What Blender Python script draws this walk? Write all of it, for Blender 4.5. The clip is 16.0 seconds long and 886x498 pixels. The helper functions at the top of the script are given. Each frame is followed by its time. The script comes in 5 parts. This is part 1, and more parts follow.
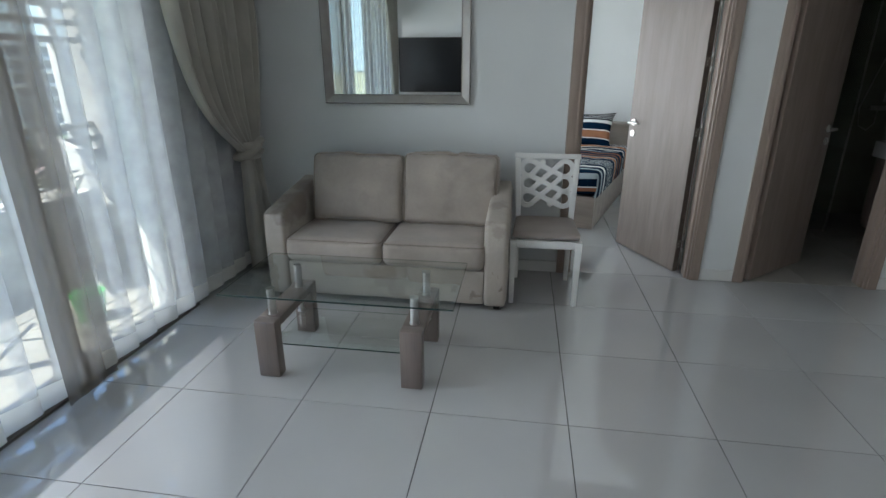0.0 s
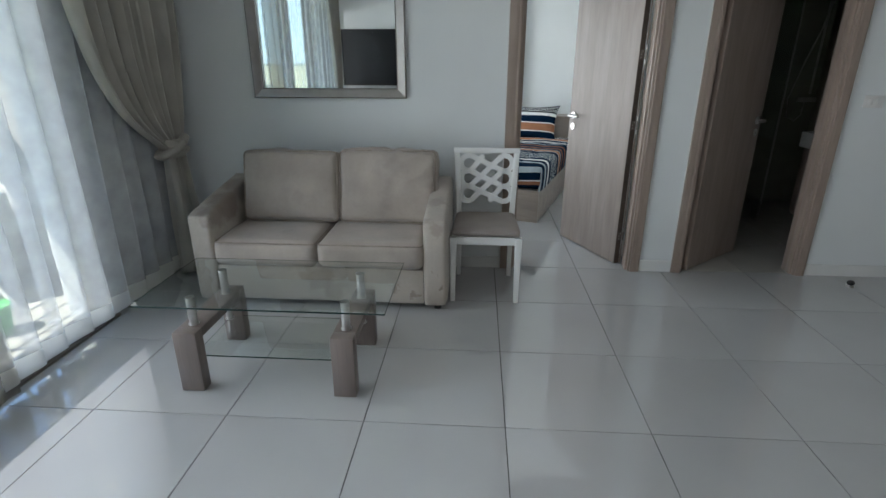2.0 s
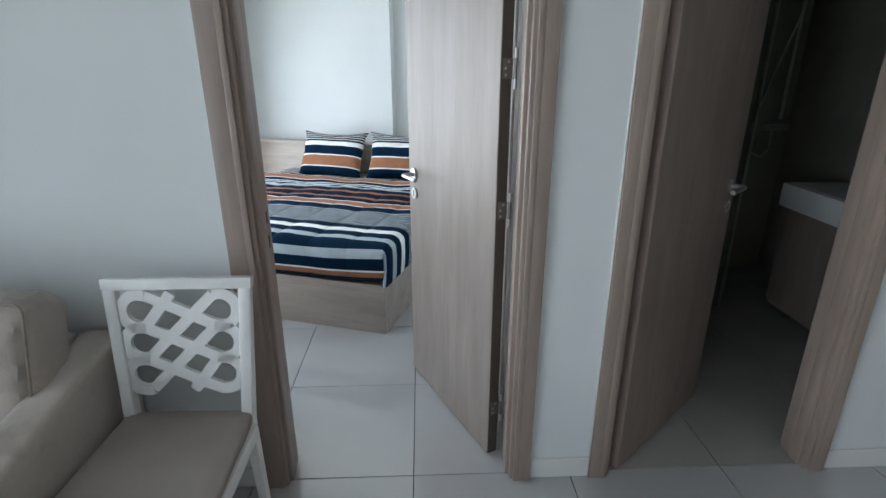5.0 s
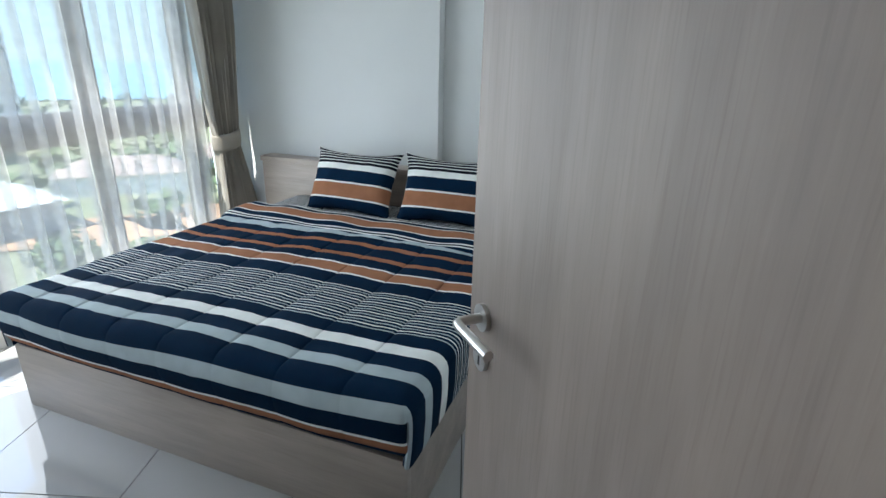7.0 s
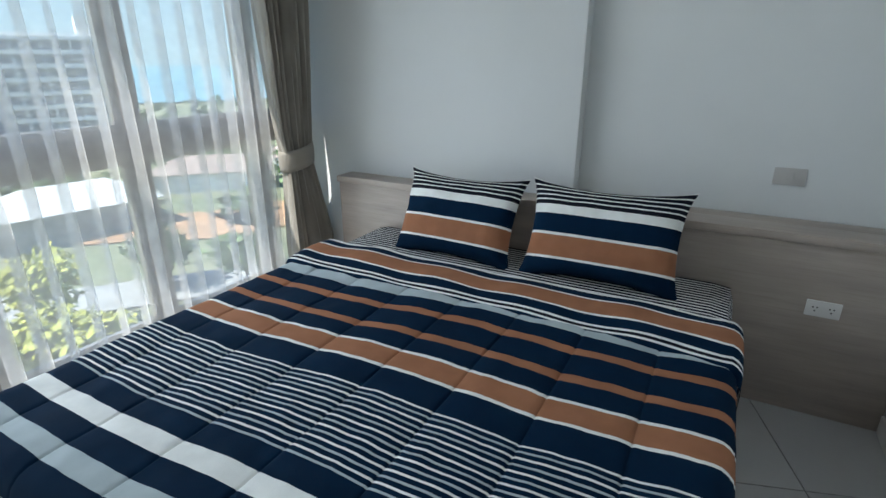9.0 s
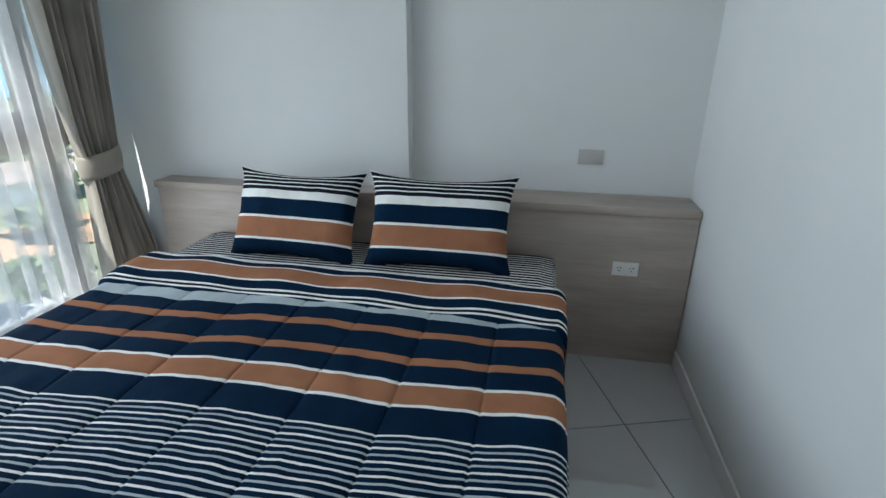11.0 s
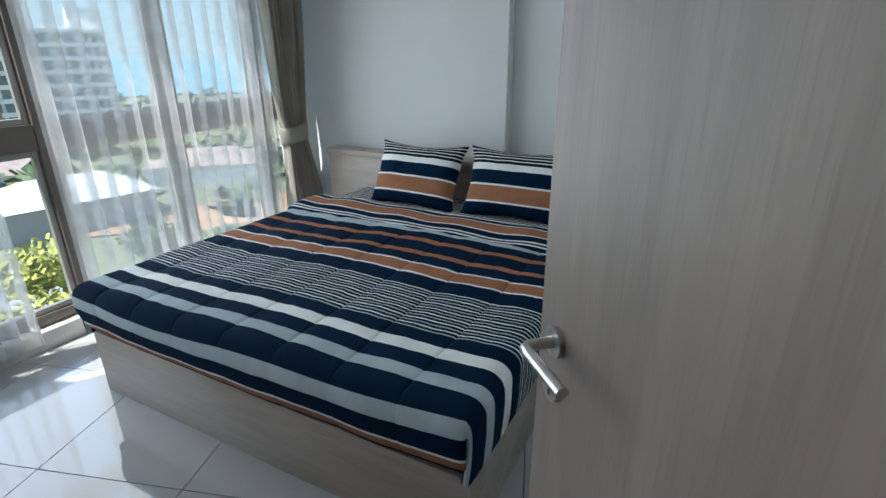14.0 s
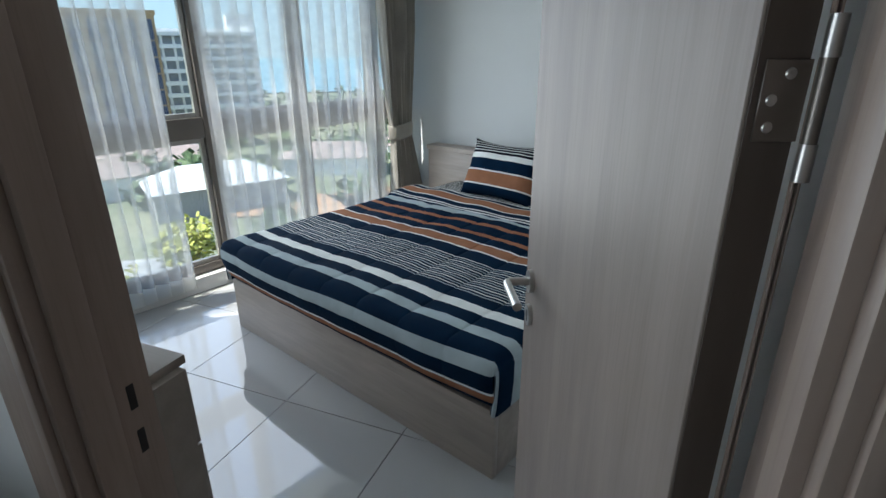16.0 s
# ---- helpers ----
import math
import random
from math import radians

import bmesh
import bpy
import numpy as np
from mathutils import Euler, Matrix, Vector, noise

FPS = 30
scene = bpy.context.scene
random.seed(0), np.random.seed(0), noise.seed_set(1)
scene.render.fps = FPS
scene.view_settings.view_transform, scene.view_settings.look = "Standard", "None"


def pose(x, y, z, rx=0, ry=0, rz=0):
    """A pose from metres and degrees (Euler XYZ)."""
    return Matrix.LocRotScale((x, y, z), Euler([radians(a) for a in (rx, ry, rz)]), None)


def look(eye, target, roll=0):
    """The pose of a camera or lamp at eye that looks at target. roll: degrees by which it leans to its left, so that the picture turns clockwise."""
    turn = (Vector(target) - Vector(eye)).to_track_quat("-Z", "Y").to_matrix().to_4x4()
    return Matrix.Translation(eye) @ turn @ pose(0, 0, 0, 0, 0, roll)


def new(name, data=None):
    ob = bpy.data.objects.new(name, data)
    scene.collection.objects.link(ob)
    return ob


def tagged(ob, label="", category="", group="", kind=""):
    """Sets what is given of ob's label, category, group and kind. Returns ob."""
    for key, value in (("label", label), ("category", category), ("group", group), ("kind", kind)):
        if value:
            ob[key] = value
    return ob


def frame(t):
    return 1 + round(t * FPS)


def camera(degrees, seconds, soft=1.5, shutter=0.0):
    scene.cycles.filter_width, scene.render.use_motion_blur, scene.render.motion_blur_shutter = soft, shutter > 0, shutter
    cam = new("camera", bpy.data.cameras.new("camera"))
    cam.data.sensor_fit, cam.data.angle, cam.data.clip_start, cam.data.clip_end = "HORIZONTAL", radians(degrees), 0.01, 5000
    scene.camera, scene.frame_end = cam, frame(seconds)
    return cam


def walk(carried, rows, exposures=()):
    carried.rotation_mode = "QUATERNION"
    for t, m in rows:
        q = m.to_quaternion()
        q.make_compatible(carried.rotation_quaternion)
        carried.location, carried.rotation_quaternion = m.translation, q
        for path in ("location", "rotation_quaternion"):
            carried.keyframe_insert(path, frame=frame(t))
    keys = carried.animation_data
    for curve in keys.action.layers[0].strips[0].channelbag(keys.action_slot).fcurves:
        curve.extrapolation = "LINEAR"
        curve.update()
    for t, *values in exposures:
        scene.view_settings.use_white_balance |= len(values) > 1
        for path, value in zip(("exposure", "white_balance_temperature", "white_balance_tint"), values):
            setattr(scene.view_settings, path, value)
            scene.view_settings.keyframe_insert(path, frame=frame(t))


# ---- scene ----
# ---- camera and walk ----
cam = camera(81.24, 16.0)
PATH = [
    (0.0, pose(-0.054, -0.059, 1.451, 70.47, 0.05, 8.63)),
    (0.5, pose(-0.047, -0.048, 1.429, 70.40, -0.03, 7.77)),
    (1.0, pose(-0.028, -0.045, 1.440, 69.66, -0.05, 4.70)),
    (1.5, pose(-0.003, -0.031, 1.438, 69.74, -0.05, 3.93)),
    (2.0, pose(0.056, 0.048, 1.449, 69.76, -0.04, 3.79)),
    (2.5, pose(0.090, 0.317, 1.439, 69.51, -0.05, 3.48)),
    (3.0, pose(0.148, 0.634, 1.460, 69.64, 0.01, 3.45)),
    (3.5, pose(0.374, 0.964, 1.453, 69.85, 0.15, 4.17)),
    (4.0, pose(0.556, 1.292, 1.444, 69.98, 0.08, 2.39)),
    (4.5, pose(0.716, 1.633, 1.475, 70.71, 0.14, -1.49)),
    (5.0, pose(0.848, 2.054, 1.491, 70.21, 0.04, -2.39)),
    (7.3, pose(0.730, 3.674, 1.455, 70.14, -0.68, 3.49)),
    (7.5, pose(0.655, 3.805, 1.415, 70.76, -0.09, 4.09)),
    (8.0, pose(0.574, 4.009, 1.444, 69.75, 0.11, 6.27)),
    (8.5, pose(0.471, 4.217, 1.448, 70.04, 0.08, 9.90)),
    (9.0, pose(0.401, 4.415, 1.429, 69.83, 0.14, 10.25)),
    (9.5, pose(0.355, 4.502, 1.423, 69.77, -0.09, 3.36)),
    (10.0, pose(0.334, 4.534, 1.398, 69.60, -0.34, -5.14)),
    (10.2, pose(0.354, 4.538, 1.414, 69.01, -0.34, -7.39)),
    (12.3, pose(0.587, 3.988, 1.455, 69.19, 0.44, -3.17)),
    (12.5, pose(0.630, 3.941, 1.469, 69.10, 0.31, -1.51)),
    (13.0, pose(0.692, 3.821, 1.484, 68.66, 0.26, 0.46)),
    (13.5, pose(0.712, 3.756, 1.458, 68.76, 0.21, 4.91)),
    (14.0, pose(0.761, 3.595, 1.458, 69.00, 0.29, 9.67)),
    (14.5, pose(0.844, 3.423, 1.493, 68.60, 0.27, 11.40)),
    (15.0, pose(0.934, 3.391, 1.507, 68.62, 0.30, 12.84)),
    (15.5, pose(1.012, 3.388, 1.497, 68.64, 0.23, 14.91)),
    (16.0, pose(1.037, 3.269, 1.511, 69.12, 0.29, 22.30)),
]
walk(cam, PATH, exposures=[(0.0, 1.92, 6350, 10), (2.5, 2.2, 6380, 10), (3.5, 2.45, 6330, 10), (4.5, 2.35, 6180, 10), (5.2, 2.35, 6120, 10), (7.3, 1.55, 6160, 9), (9.0, 1.33, 6200, 9), (10.2, 1.38, 6120, 9), (12.3, 1.6, 6200, 9), (13.5, 1.37, 6080, 9), (15.0, 1.22, 6120, 9), (16.0, 1.22, 6120, 9)])

# ---- world, sun and light ----
world = bpy.data.worlds.new("sky")
scene.world = world
world.use_nodes = True
wn = world.node_tree
sky = wn.nodes.new("ShaderNodeTexSky")
sky.sky_type = "NISHITA"
sky.sun_disc = False
sky.dust_density, sky.air_density, sky.ozone_density = 0.2, 1.0, 2.0
sky.sun_elevation, sky.sun_rotation = radians(56), radians(228)
wn.nodes["Background"].inputs[1].default_value = 0.14
wn.links.new(sky.outputs[0], wn.nodes["Background"].inputs[0])

sun_data = bpy.data.lights.new("sun", "SUN")
sun_data.energy, sun_data.angle, sun_data.color = 4.2, radians(0.5), (1.0, 0.95, 0.87)
sun = new("sun", sun_data)
SUN_AZ, SUN_EL = radians(228), radians(56)
sun_from = Vector((math.sin(SUN_AZ) * math.cos(SUN_EL), math.cos(SUN_AZ) * math.cos(SUN_EL), math.sin(SUN_EL)))
sun.matrix_world = look(sun_from * 40, (0, 0, 0))


# the bedroom is turned against the living room
THETA = radians(-18.42)
BED = Matrix.Rotation(THETA, 4, "Z")


# daylight of the open sky in the two window openings, before and behind the sheers
def window_light(name, m, size, watts, spread=180):
    d = bpy.data.lights.new(name, "AREA")
    d.shape, d.size, d.size_y, d.energy, d.color = "RECTANGLE", size[0], size[1], watts, (0.93, 0.965, 1.0)
    d.spread = radians(spread)
    ob = new(name, d)
    ob.matrix_world = m
    return ob


window_light("window_light_living", look((-1.90, 0.93, 1.12), (0.5, 0.93, 1.12)), (3.4, 1.9), 8.6, 126)
window_light("window_light_living_pane", look((-2.085, 0.93, 1.24), (0.5, 0.93, 1.24)), (3.4, 2.3), 3.5, 100)
window_light("window_light_bedroom", BED @ look((-3.28, 5.0, 1.08), (-1.5, 5.0, 1.08)), (2.6, 1.75), 7.6, 145)
window_light("window_light_bedroom_pane", BED @ look((-3.385, 4.9, 1.3), (-1.5, 4.9, 1.3)), (3.0, 2.2), 5.0, 130)


# ---- materials ----
def mat(name, color, rough=0.5, metal=0.0, var=0.06, scale=8.0, bump=0.0, bump_scale=60.0, spec=0.5, stretch=(1, 1, 1), sheen=0.0,
        coat=0.0, fine=0.0, dark=None, stain=0.0, stain_scale=3.0):
    """A surface with colour variation at two scales and fine relief, in object space."""
    m = bpy.data.materials.new(name)
    m.use_nodes = True
    nt = m.node_tree
    b = nt.nodes["Principled BSDF"]
    b.inputs["Roughness"].default_value = rough
    b.inputs["Metallic"].default_value = metal
    b.inputs["Specular IOR Level"].default_value = spec
    b.inputs["Sheen Weight"].default_value = sheen
    b.inputs["Coat Weight"].default_value = coat
    tc = nt.nodes.new("ShaderNodeTexCoord")
    mp = nt.nodes.new("ShaderNodeMapping")
    mp.inputs["Scale"].default_value = stretch
    nt.links.new(tc.outputs["Object"], mp.inputs[0])
    n1 = nt.nodes.new("ShaderNodeTexNoise")
    n1.inputs["Scale"].default_value = scale
    n1.inputs["Detail"].default_value = 5
    nt.links.new(mp.outputs[0], n1.inputs["Vector"])
    lo = dark if dark else tuple(max(c * (1 - 2.2 * var), 0) for c in color)
    hi = tuple(min(c * (1 + (1.2 * var if not dark else var)), 1) for c in color)
    mx = nt.nodes.new("ShaderNodeMix")
    mx.data_type = "RGBA"
    mr = nt.nodes.new("ShaderNodeMapRange")
    mr.inputs[1].default_value, mr.inputs[2].default_value = 0.3, 0.7
    nt.links.new(n1.outputs[0], mr.inputs[0])
    nt.links.new(mr.outputs[0], mx.inputs[0])
    mx.inputs[6].default_value, mx.inputs[7].default_value = (*lo, 1), (*hi, 1)
    out = mx.outputs[2]
    if fine:
        n2 = nt.nodes.new("ShaderNodeTexNoise")
        n2.inputs["Scale"].default_value = scale * 14
        n2.inputs["Detail"].default_value = 3
        nt.links.new(mp.outputs[0], n2.inputs["Vector"])
        m2 = nt.nodes.new("ShaderNodeMix")
        m2.data_type, m2.blend_type = "RGBA", "MULTIPLY"
        m2.inputs[0].default_value = fine
        nt.links.new(out, m2.inputs[6])
        nt.links.new(n2.outputs[0], m2.inputs[7])
        out = m2.outputs[2]
    if stain:
        n4 = nt.nodes.new("ShaderNodeTexNoise")
        n4.inputs["Scale"].default_value = stain_scale
        n4.inputs["Detail"].default_value = 6
        nt.links.new(tc.outputs["Object"], n4.inputs["Vector"])
        r4 = nt.nodes.new("ShaderNodeMapRange")
        r4.inputs[1].default_value, r4.inputs[2].default_value = 0.58, 0.72
        r4.inputs[4].default_value = stain
        nt.links.new(n4.outputs[0], r4.inputs[0])
        m4 = nt.nodes.new("ShaderNodeMix")
        m4.data_type = "RGBA"
        m4.inputs[7].default_value = (*(c * 0.45 for c in color), 1)
        nt.links.new(r4.outputs[0], m4.inputs[0])
        nt.links.new(out, m4.inputs[6])
        out = m4.outputs[2]
    nt.links.new(out, b.inputs["Base Color"])
    if bump:
        n3 = nt.nodes.new("ShaderNodeTexNoise")
        n3.inputs["Scale"].default_value = bump_scale
        n3.inputs["Detail"].default_value = 4
        nt.links.new(mp.outputs[0], n3.inputs["Vector"])
        bp = nt.nodes.new("ShaderNodeBump")
        bp.inputs["Strength"].default_value = bump
        bp.inputs["Distance"].default_value = 0.004
        nt.links.new(n3.outputs[0], bp.inputs["Height"])
        nt.links.new(bp.outputs[0], b.inputs["Normal"])
    return m


def cloth_mat(name, color, clear, glow):
    """A thin cloth: part clear holes, part translucent, part diffuse."""
    m = bpy.data.materials.new(name)
    m.use_nodes = True
    nt = m.node_tree
    nt.nodes.remove(nt.nodes["Principled BSDF"])
    tr, tl, df = (nt.nodes.new("ShaderNodeBsdf" + k) for k in ("Transparent", "Translucent", "Diffuse"))
    tl.inputs[0].default_value = df.inputs[0].default_value = (*color, 1)
    a, b = nt.nodes.new("ShaderNodeMixShader"), nt.nodes.new("ShaderNodeMixShader")
    a.inputs[0].default_value, b.inputs[0].default_value = glow, clear
    tc = nt.nodes.new("ShaderNodeTexCoord")
    no = nt.nodes.new("ShaderNodeTexNoise")
    no.inputs["Scale"].default_value = 9
    nt.links.new(tc.outputs["Object"], no.inputs["Vector"])
    mr = nt.nodes.new("ShaderNodeMapRange")
    mr.inputs[3].default_value, mr.inputs[4].default_value = clear * 0.82, min(clear * 1.18, 1)
    nt.links.new(no.outputs[0], mr.inputs[0])
    nt.links.new(mr.outputs[0], b.inputs[0])
    nt.links.new(df.outputs[0], a.inputs[1])
    nt.links.new(tl.outputs[0], a.inputs[2])
    nt.links.new(a.outputs[0], b.inputs[1])
    nt.links.new(tr.outputs[0], b.inputs[2])
    nt.links.new(b.outputs[0], nt.nodes["Material Output"].inputs[0])
    return m


def pane_mat(name, tint, gloss):
    m = bpy.data.materials.new(name)
    m.use_nodes = True
    nt = m.node_tree
    nt.nodes.remove(nt.nodes["Principled BSDF"])
    tr, gl = nt.nodes.new("ShaderNodeBsdfTransparent"), nt.nodes.new("ShaderNodeBsdfGlossy")
    tr.inputs[0].default_value = (*tint, 1)
    gl.inputs["Roughness"].default_value = 0.02
    mx = nt.nodes.new("ShaderNodeMixShader")
    mx.inputs[0].default_value = gloss
    nt.links.new(tr.outputs[0], mx.inputs[1])
    nt.links.new(gl.outputs[0], mx.inputs[2])
    nt.links.new(mx.outputs[0], nt.nodes["Material Output"].inputs[0])
    return m


def glass_mat(name, tint):
    m = bpy.data.materials.new(name)
    m.use_nodes = True
    nt = m.node_tree
    nt.nodes.remove(nt.nodes["Principled BSDF"])
    g = nt.nodes.new("ShaderNodeBsdfGlass")
    g.inputs["Color"].default_value = (*tint, 1)
    g.inputs["Roughness"].default_value = 0.0
    g.inputs["IOR"].default_value = 1.5
    nt.links.new(g.outputs[0], nt.nodes["Material Output"].inputs[0])
    return m


M_WALL = mat("wall_paint", (0.70, 0.722, 0.72), 0.55, var=0.02, scale=1.6, bump=0.06, bump_scale=180)
# whiter than the other walls so the rear wall bounces more light
M_WALLBOUNCE = mat("bounce_white_paint", (0.82, 0.82, 0.81), 0.6, var=0.02, scale=1.6, bump=0.06, bump_scale=180)
# darker tone for the unseen east wall, added to cut bounced light
M_WALLDIM = mat("bounce_cutting_taupe", (0.46, 0.425, 0.39), 0.6, var=0.04, scale=1.6, bump=0.06, bump_scale=180)
M_CEIL = mat("ceiling_paint", (0.88, 0.88, 0.87), 0.8, var=0.02, scale=2)
M_TILE = mat("porcelain_tile", (0.45, 0.455, 0.448), 0.03, var=0.03, scale=1.2, spec=0.5)
M_TILE.node_tree.nodes["Principled BSDF"].inputs["IOR"].default_value = 2.1
M_GROUT = mat("dark_grout", (0.065, 0.06, 0.056), 0.9, var=0.15, scale=20)
M_SKIRT = mat("skirting_tile", (0.70, 0.70, 0.68), 0.25, var=0.03, scale=3)
def wood_mat(name, color, dark, rough, along=2, blotch=0.15, streak=0.30):
    """A printed wood-grain laminate: soft blotches, broken dark streaks and fine pore lines along one axis."""
    m = bpy.data.materials.new(name)
    m.use_nodes = True
    nt = m.node_tree
    b = nt.nodes["Principled BSDF"]
    b.inputs["Roughness"].default_value = rough
    tc = nt.nodes.new("ShaderNodeTexCoord")
    def tex(across, along_scale, detail):
        mp, no = nt.nodes.new("ShaderNodeMapping"), nt.nodes.new("ShaderNodeTexNoise")
        sc = [across] * 3
        sc[along] = along_scale
        mp.inputs["Scale"].default_value = sc
        no.inputs["Scale"].default_value, no.inputs["Detail"].default_value = 1.0, detail
        nt.links.new(tc.outputs["Object"], mp.inputs[0])
        nt.links.new(mp.outputs[0], no.inputs["Vector"])
        return no.outputs[0]
    def span(src, a, c, lo, hi):
        mr = nt.nodes.new("ShaderNodeMapRange")
        for k, x in zip((1, 2, 3, 4), (a, c, lo, hi)):
            mr.inputs[k].default_value = x
        nt.links.new(src, mr.inputs[0])
        return mr.outputs[0]
    def blend(fac, first, second):
        mx = nt.nodes.new("ShaderNodeMix")
        mx.data_type = "RGBA"
        nt.links.new(fac, mx.inputs[0])
        for i, x in ((6, first), (7, second)):
            if isinstance(x, tuple):
                mx.inputs[i].default_value = (*x, 1)
            else:
                nt.links.new(x, mx.inputs[i])
        return mx.outputs[2]
    lighter = tuple(min(1, c * 1.12) for c in color)
    base = blend(span(tex(11, 2.2, 6), 0.3, 0.7, 0, 1), tuple(c * (1 - blotch) for c in color), lighter)
    base = blend(span(tex(34, 3.0, 6), 0.42, 0.75, 0, 0.45), base, tuple(c * (1 - 1.6 * blotch) for c in color))
    lines = tex(210, 7.0, 4)
    col = blend(span(lines, 0.52, 0.75, 0, streak * 0.85), base, dark)
    col = blend(span(tex(95, 5.0, 4), 0.55, 0.78, 0, streak * 0.6), col, dark)
    nt.links.new(col, b.inputs["Base Color"])
    bp = nt.nodes.new("ShaderNodeBump")
    bp.inputs["Strength"].default_value, bp.inputs["Distance"].default_value = 0.10, 0.002
    nt.links.new(lines, bp.inputs["Height"])
    nt.links.new(bp.outputs[0], b.inputs["Normal"])
    return m


M_DOOR = wood_mat("door_laminate", (0.268, 0.216, 0.186), (0.15, 0.115, 0.095), 0.45, blotch=0.20, streak=0.34)
M_FRAME = wood_mat("frame_laminate", (0.32, 0.25, 0.21), (0.175, 0.13, 0.105), 0.42)
# brown edge band, its colour darkened to hold the shade on the edge
M_EDGESHADE = mat("door_edge_band_shaded", (0.10, 0.08, 0.066), 0.5, var=0.1, scale=6, stretch=(4, 4, 0.3))
M_BEDWOOD = wood_mat("bed_laminate", (0.42, 0.36, 0.31), (0.22, 0.18, 0.15), 0.4, along=0)
M_DESK = mat("dresser_laminate", (0.27, 0.225, 0.19), 0.4, var=0.08, scale=4, stretch=(0.3, 3, 3), fine=0.15)
M_SOFA = mat("taupe_microfibre", (0.425, 0.37, 0.322), 0.85, var=0.09, scale=3.5, bump=0.25, bump_scale=220, sheen=0.25, fine=0.12, stain=0.30, stain_scale=5)


def blotch(m, spots, color):
    """Adds ragged-edged marks of spills, wear and painted shade: (x, y, z, radius, strength), in object space."""
    nt = m.node_tree
    b = nt.nodes["Principled BSDF"]
    col = b.inputs["Base Color"].links[0].from_socket
    tc, no, mx0 = nt.nodes.new("ShaderNodeTexCoord"), nt.nodes.new("ShaderNodeTexNoise"), nt.nodes.new("ShaderNodeVectorMath")
    no.inputs["Scale"].default_value, no.inputs["Detail"].default_value = 14, 6
    nt.links.new(tc.outputs["Object"], no.inputs["Vector"])
    mx0.operation = "MULTIPLY_ADD"
    mx0.inputs[1].default_value = (0.16, 0.16, 0.16)
    nt.links.new(no.outputs["Color"], mx0.inputs[0])
    nt.links.new(tc.outputs["Object"], mx0.inputs[2])
    for x, y, z, r, k in spots:
        d, mr, mx = nt.nodes.new("ShaderNodeVectorMath"), nt.nodes.new("ShaderNodeMapRange"), nt.nodes.new("ShaderNodeMix")
        d.operation = "DISTANCE"
        d.inputs[1].default_value = (x + 0.08, y + 0.08, z + 0.08)
        nt.links.new(mx0.outputs[0], d.inputs[0])
        mr.inputs[1].default_value, mr.inputs[2].default_value, mr.inputs[3].default_value, mr.inputs[4].default_value = r * 0.6, r, k, 0.0
        nt.links.new(d.outputs["Value"], mr.inputs[0])
        mx.data_type = "RGBA"
        mx.inputs[7].default_value = (*color, 1)
        nt.links.new(mr.outputs[0], mx.inputs[0])
        nt.links.new(col, mx.inputs[6])
        col = mx.outputs[2]
    nt.links.new(col, b.inputs["Base Color"])
    return m


# front and arm cloth lightened past the cushions to hold light falling there
M_SOFAFRONT = blotch(mat("taupe_microfibre_marked_lit", (0.46, 0.41, 0.355), 0.85, var=0.09, scale=3.5, bump=0.25, bump_scale=220, sheen=0.25, fine=0.12, stain=0.3, stain_scale=5),
                     ((-0.88, 2.88, 0.19, 0.10, 0.5), (-0.80, 2.88, 0.12, 0.08, 0.45), (-0.97, 2.88, 0.22, 0.05, 0.4), (-0.42, 2.88, 0.13, 0.03, 0.6), (-0.36, 2.88, 0.19, 0.022, 0.6),
                      (-0.30, 2.88, 0.10, 0.03, 0.55), (-0.62, 2.88, 0.16, 0.03, 0.35)), (0.19, 0.14, 0.11))
# arm wear; the broad left-arm spots also paint shade on its inner side
M_SOFAARM = blotch(mat("taupe_microfibre_worn_shaded", (0.46, 0.41, 0.355), 0.85, var=0.09, scale=3.5, bump=0.25, bump_scale=220, sheen=0.25, fine=0.12, stain=0.3, stain_scale=5),
                   ((-0.17, 2.87, 0.52, 0.05, 0.3), (-0.23, 2.9, 0.55, 0.05, 0.3), (-0.17, 2.87, 0.25, 0.025, 0.6), (-0.15, 2.87, 0.16, 0.02, 0.6), (-0.2, 3.1, 0.61, 0.09, 0.4),
                    (-1.53, 3.12, 0.58, 0.15, 0.65), (-1.53, 2.95, 0.57, 0.10, 0.5), (-1.54, 3.35, 0.62, 0.15, 0.6)), (0.17, 0.125, 0.10))
M_SEAM = mat("sofa_seam", (0.31, 0.265, 0.225), 0.9, var=0.1, scale=30)
M_SEAT = mat("taupe_vinyl", (0.31, 0.27, 0.245), 0.55, var=0.06, scale=5, bump=0.08, bump_scale=160)
M_WHITE = mat("white_lacquer", (0.80, 0.80, 0.78), 0.3, var=0.02, scale=6, coat=0.2)
M_TABLEWOOD = wood_mat("grey_oak_veneer", (0.20, 0.162, 0.145), (0.09, 0.072, 0.063), 0.4)
M_METAL = mat("brushed_steel", (0.58, 0.57, 0.55), 0.28, 1.0, var=0.05, scale=30)
M_HINGE = mat("dark_steel", (0.25, 0.23, 0.21), 0.4, 1.0, var=0.05, scale=30)
M_MIRFRAME = mat("silver_frame", (0.34, 0.32, 0.305), 0.32, 1.0, var=0.05, scale=12, stretch=(1, 1, 1))
M_MIRROR = mat("mirror_silver", (0.86, 0.90, 0.89), 0.01, 1.0, var=0.0, scale=1)
M_GLASS = glass_mat("clear_glass", (0.965, 0.99, 0.982))
M_GLASSEDGE = mat("glass_edge", (0.012, 0.036, 0.032), 0.1, var=0.05)
M_PANE = pane_mat("window_glass", (0.95, 0.98, 0.97), 0.04)
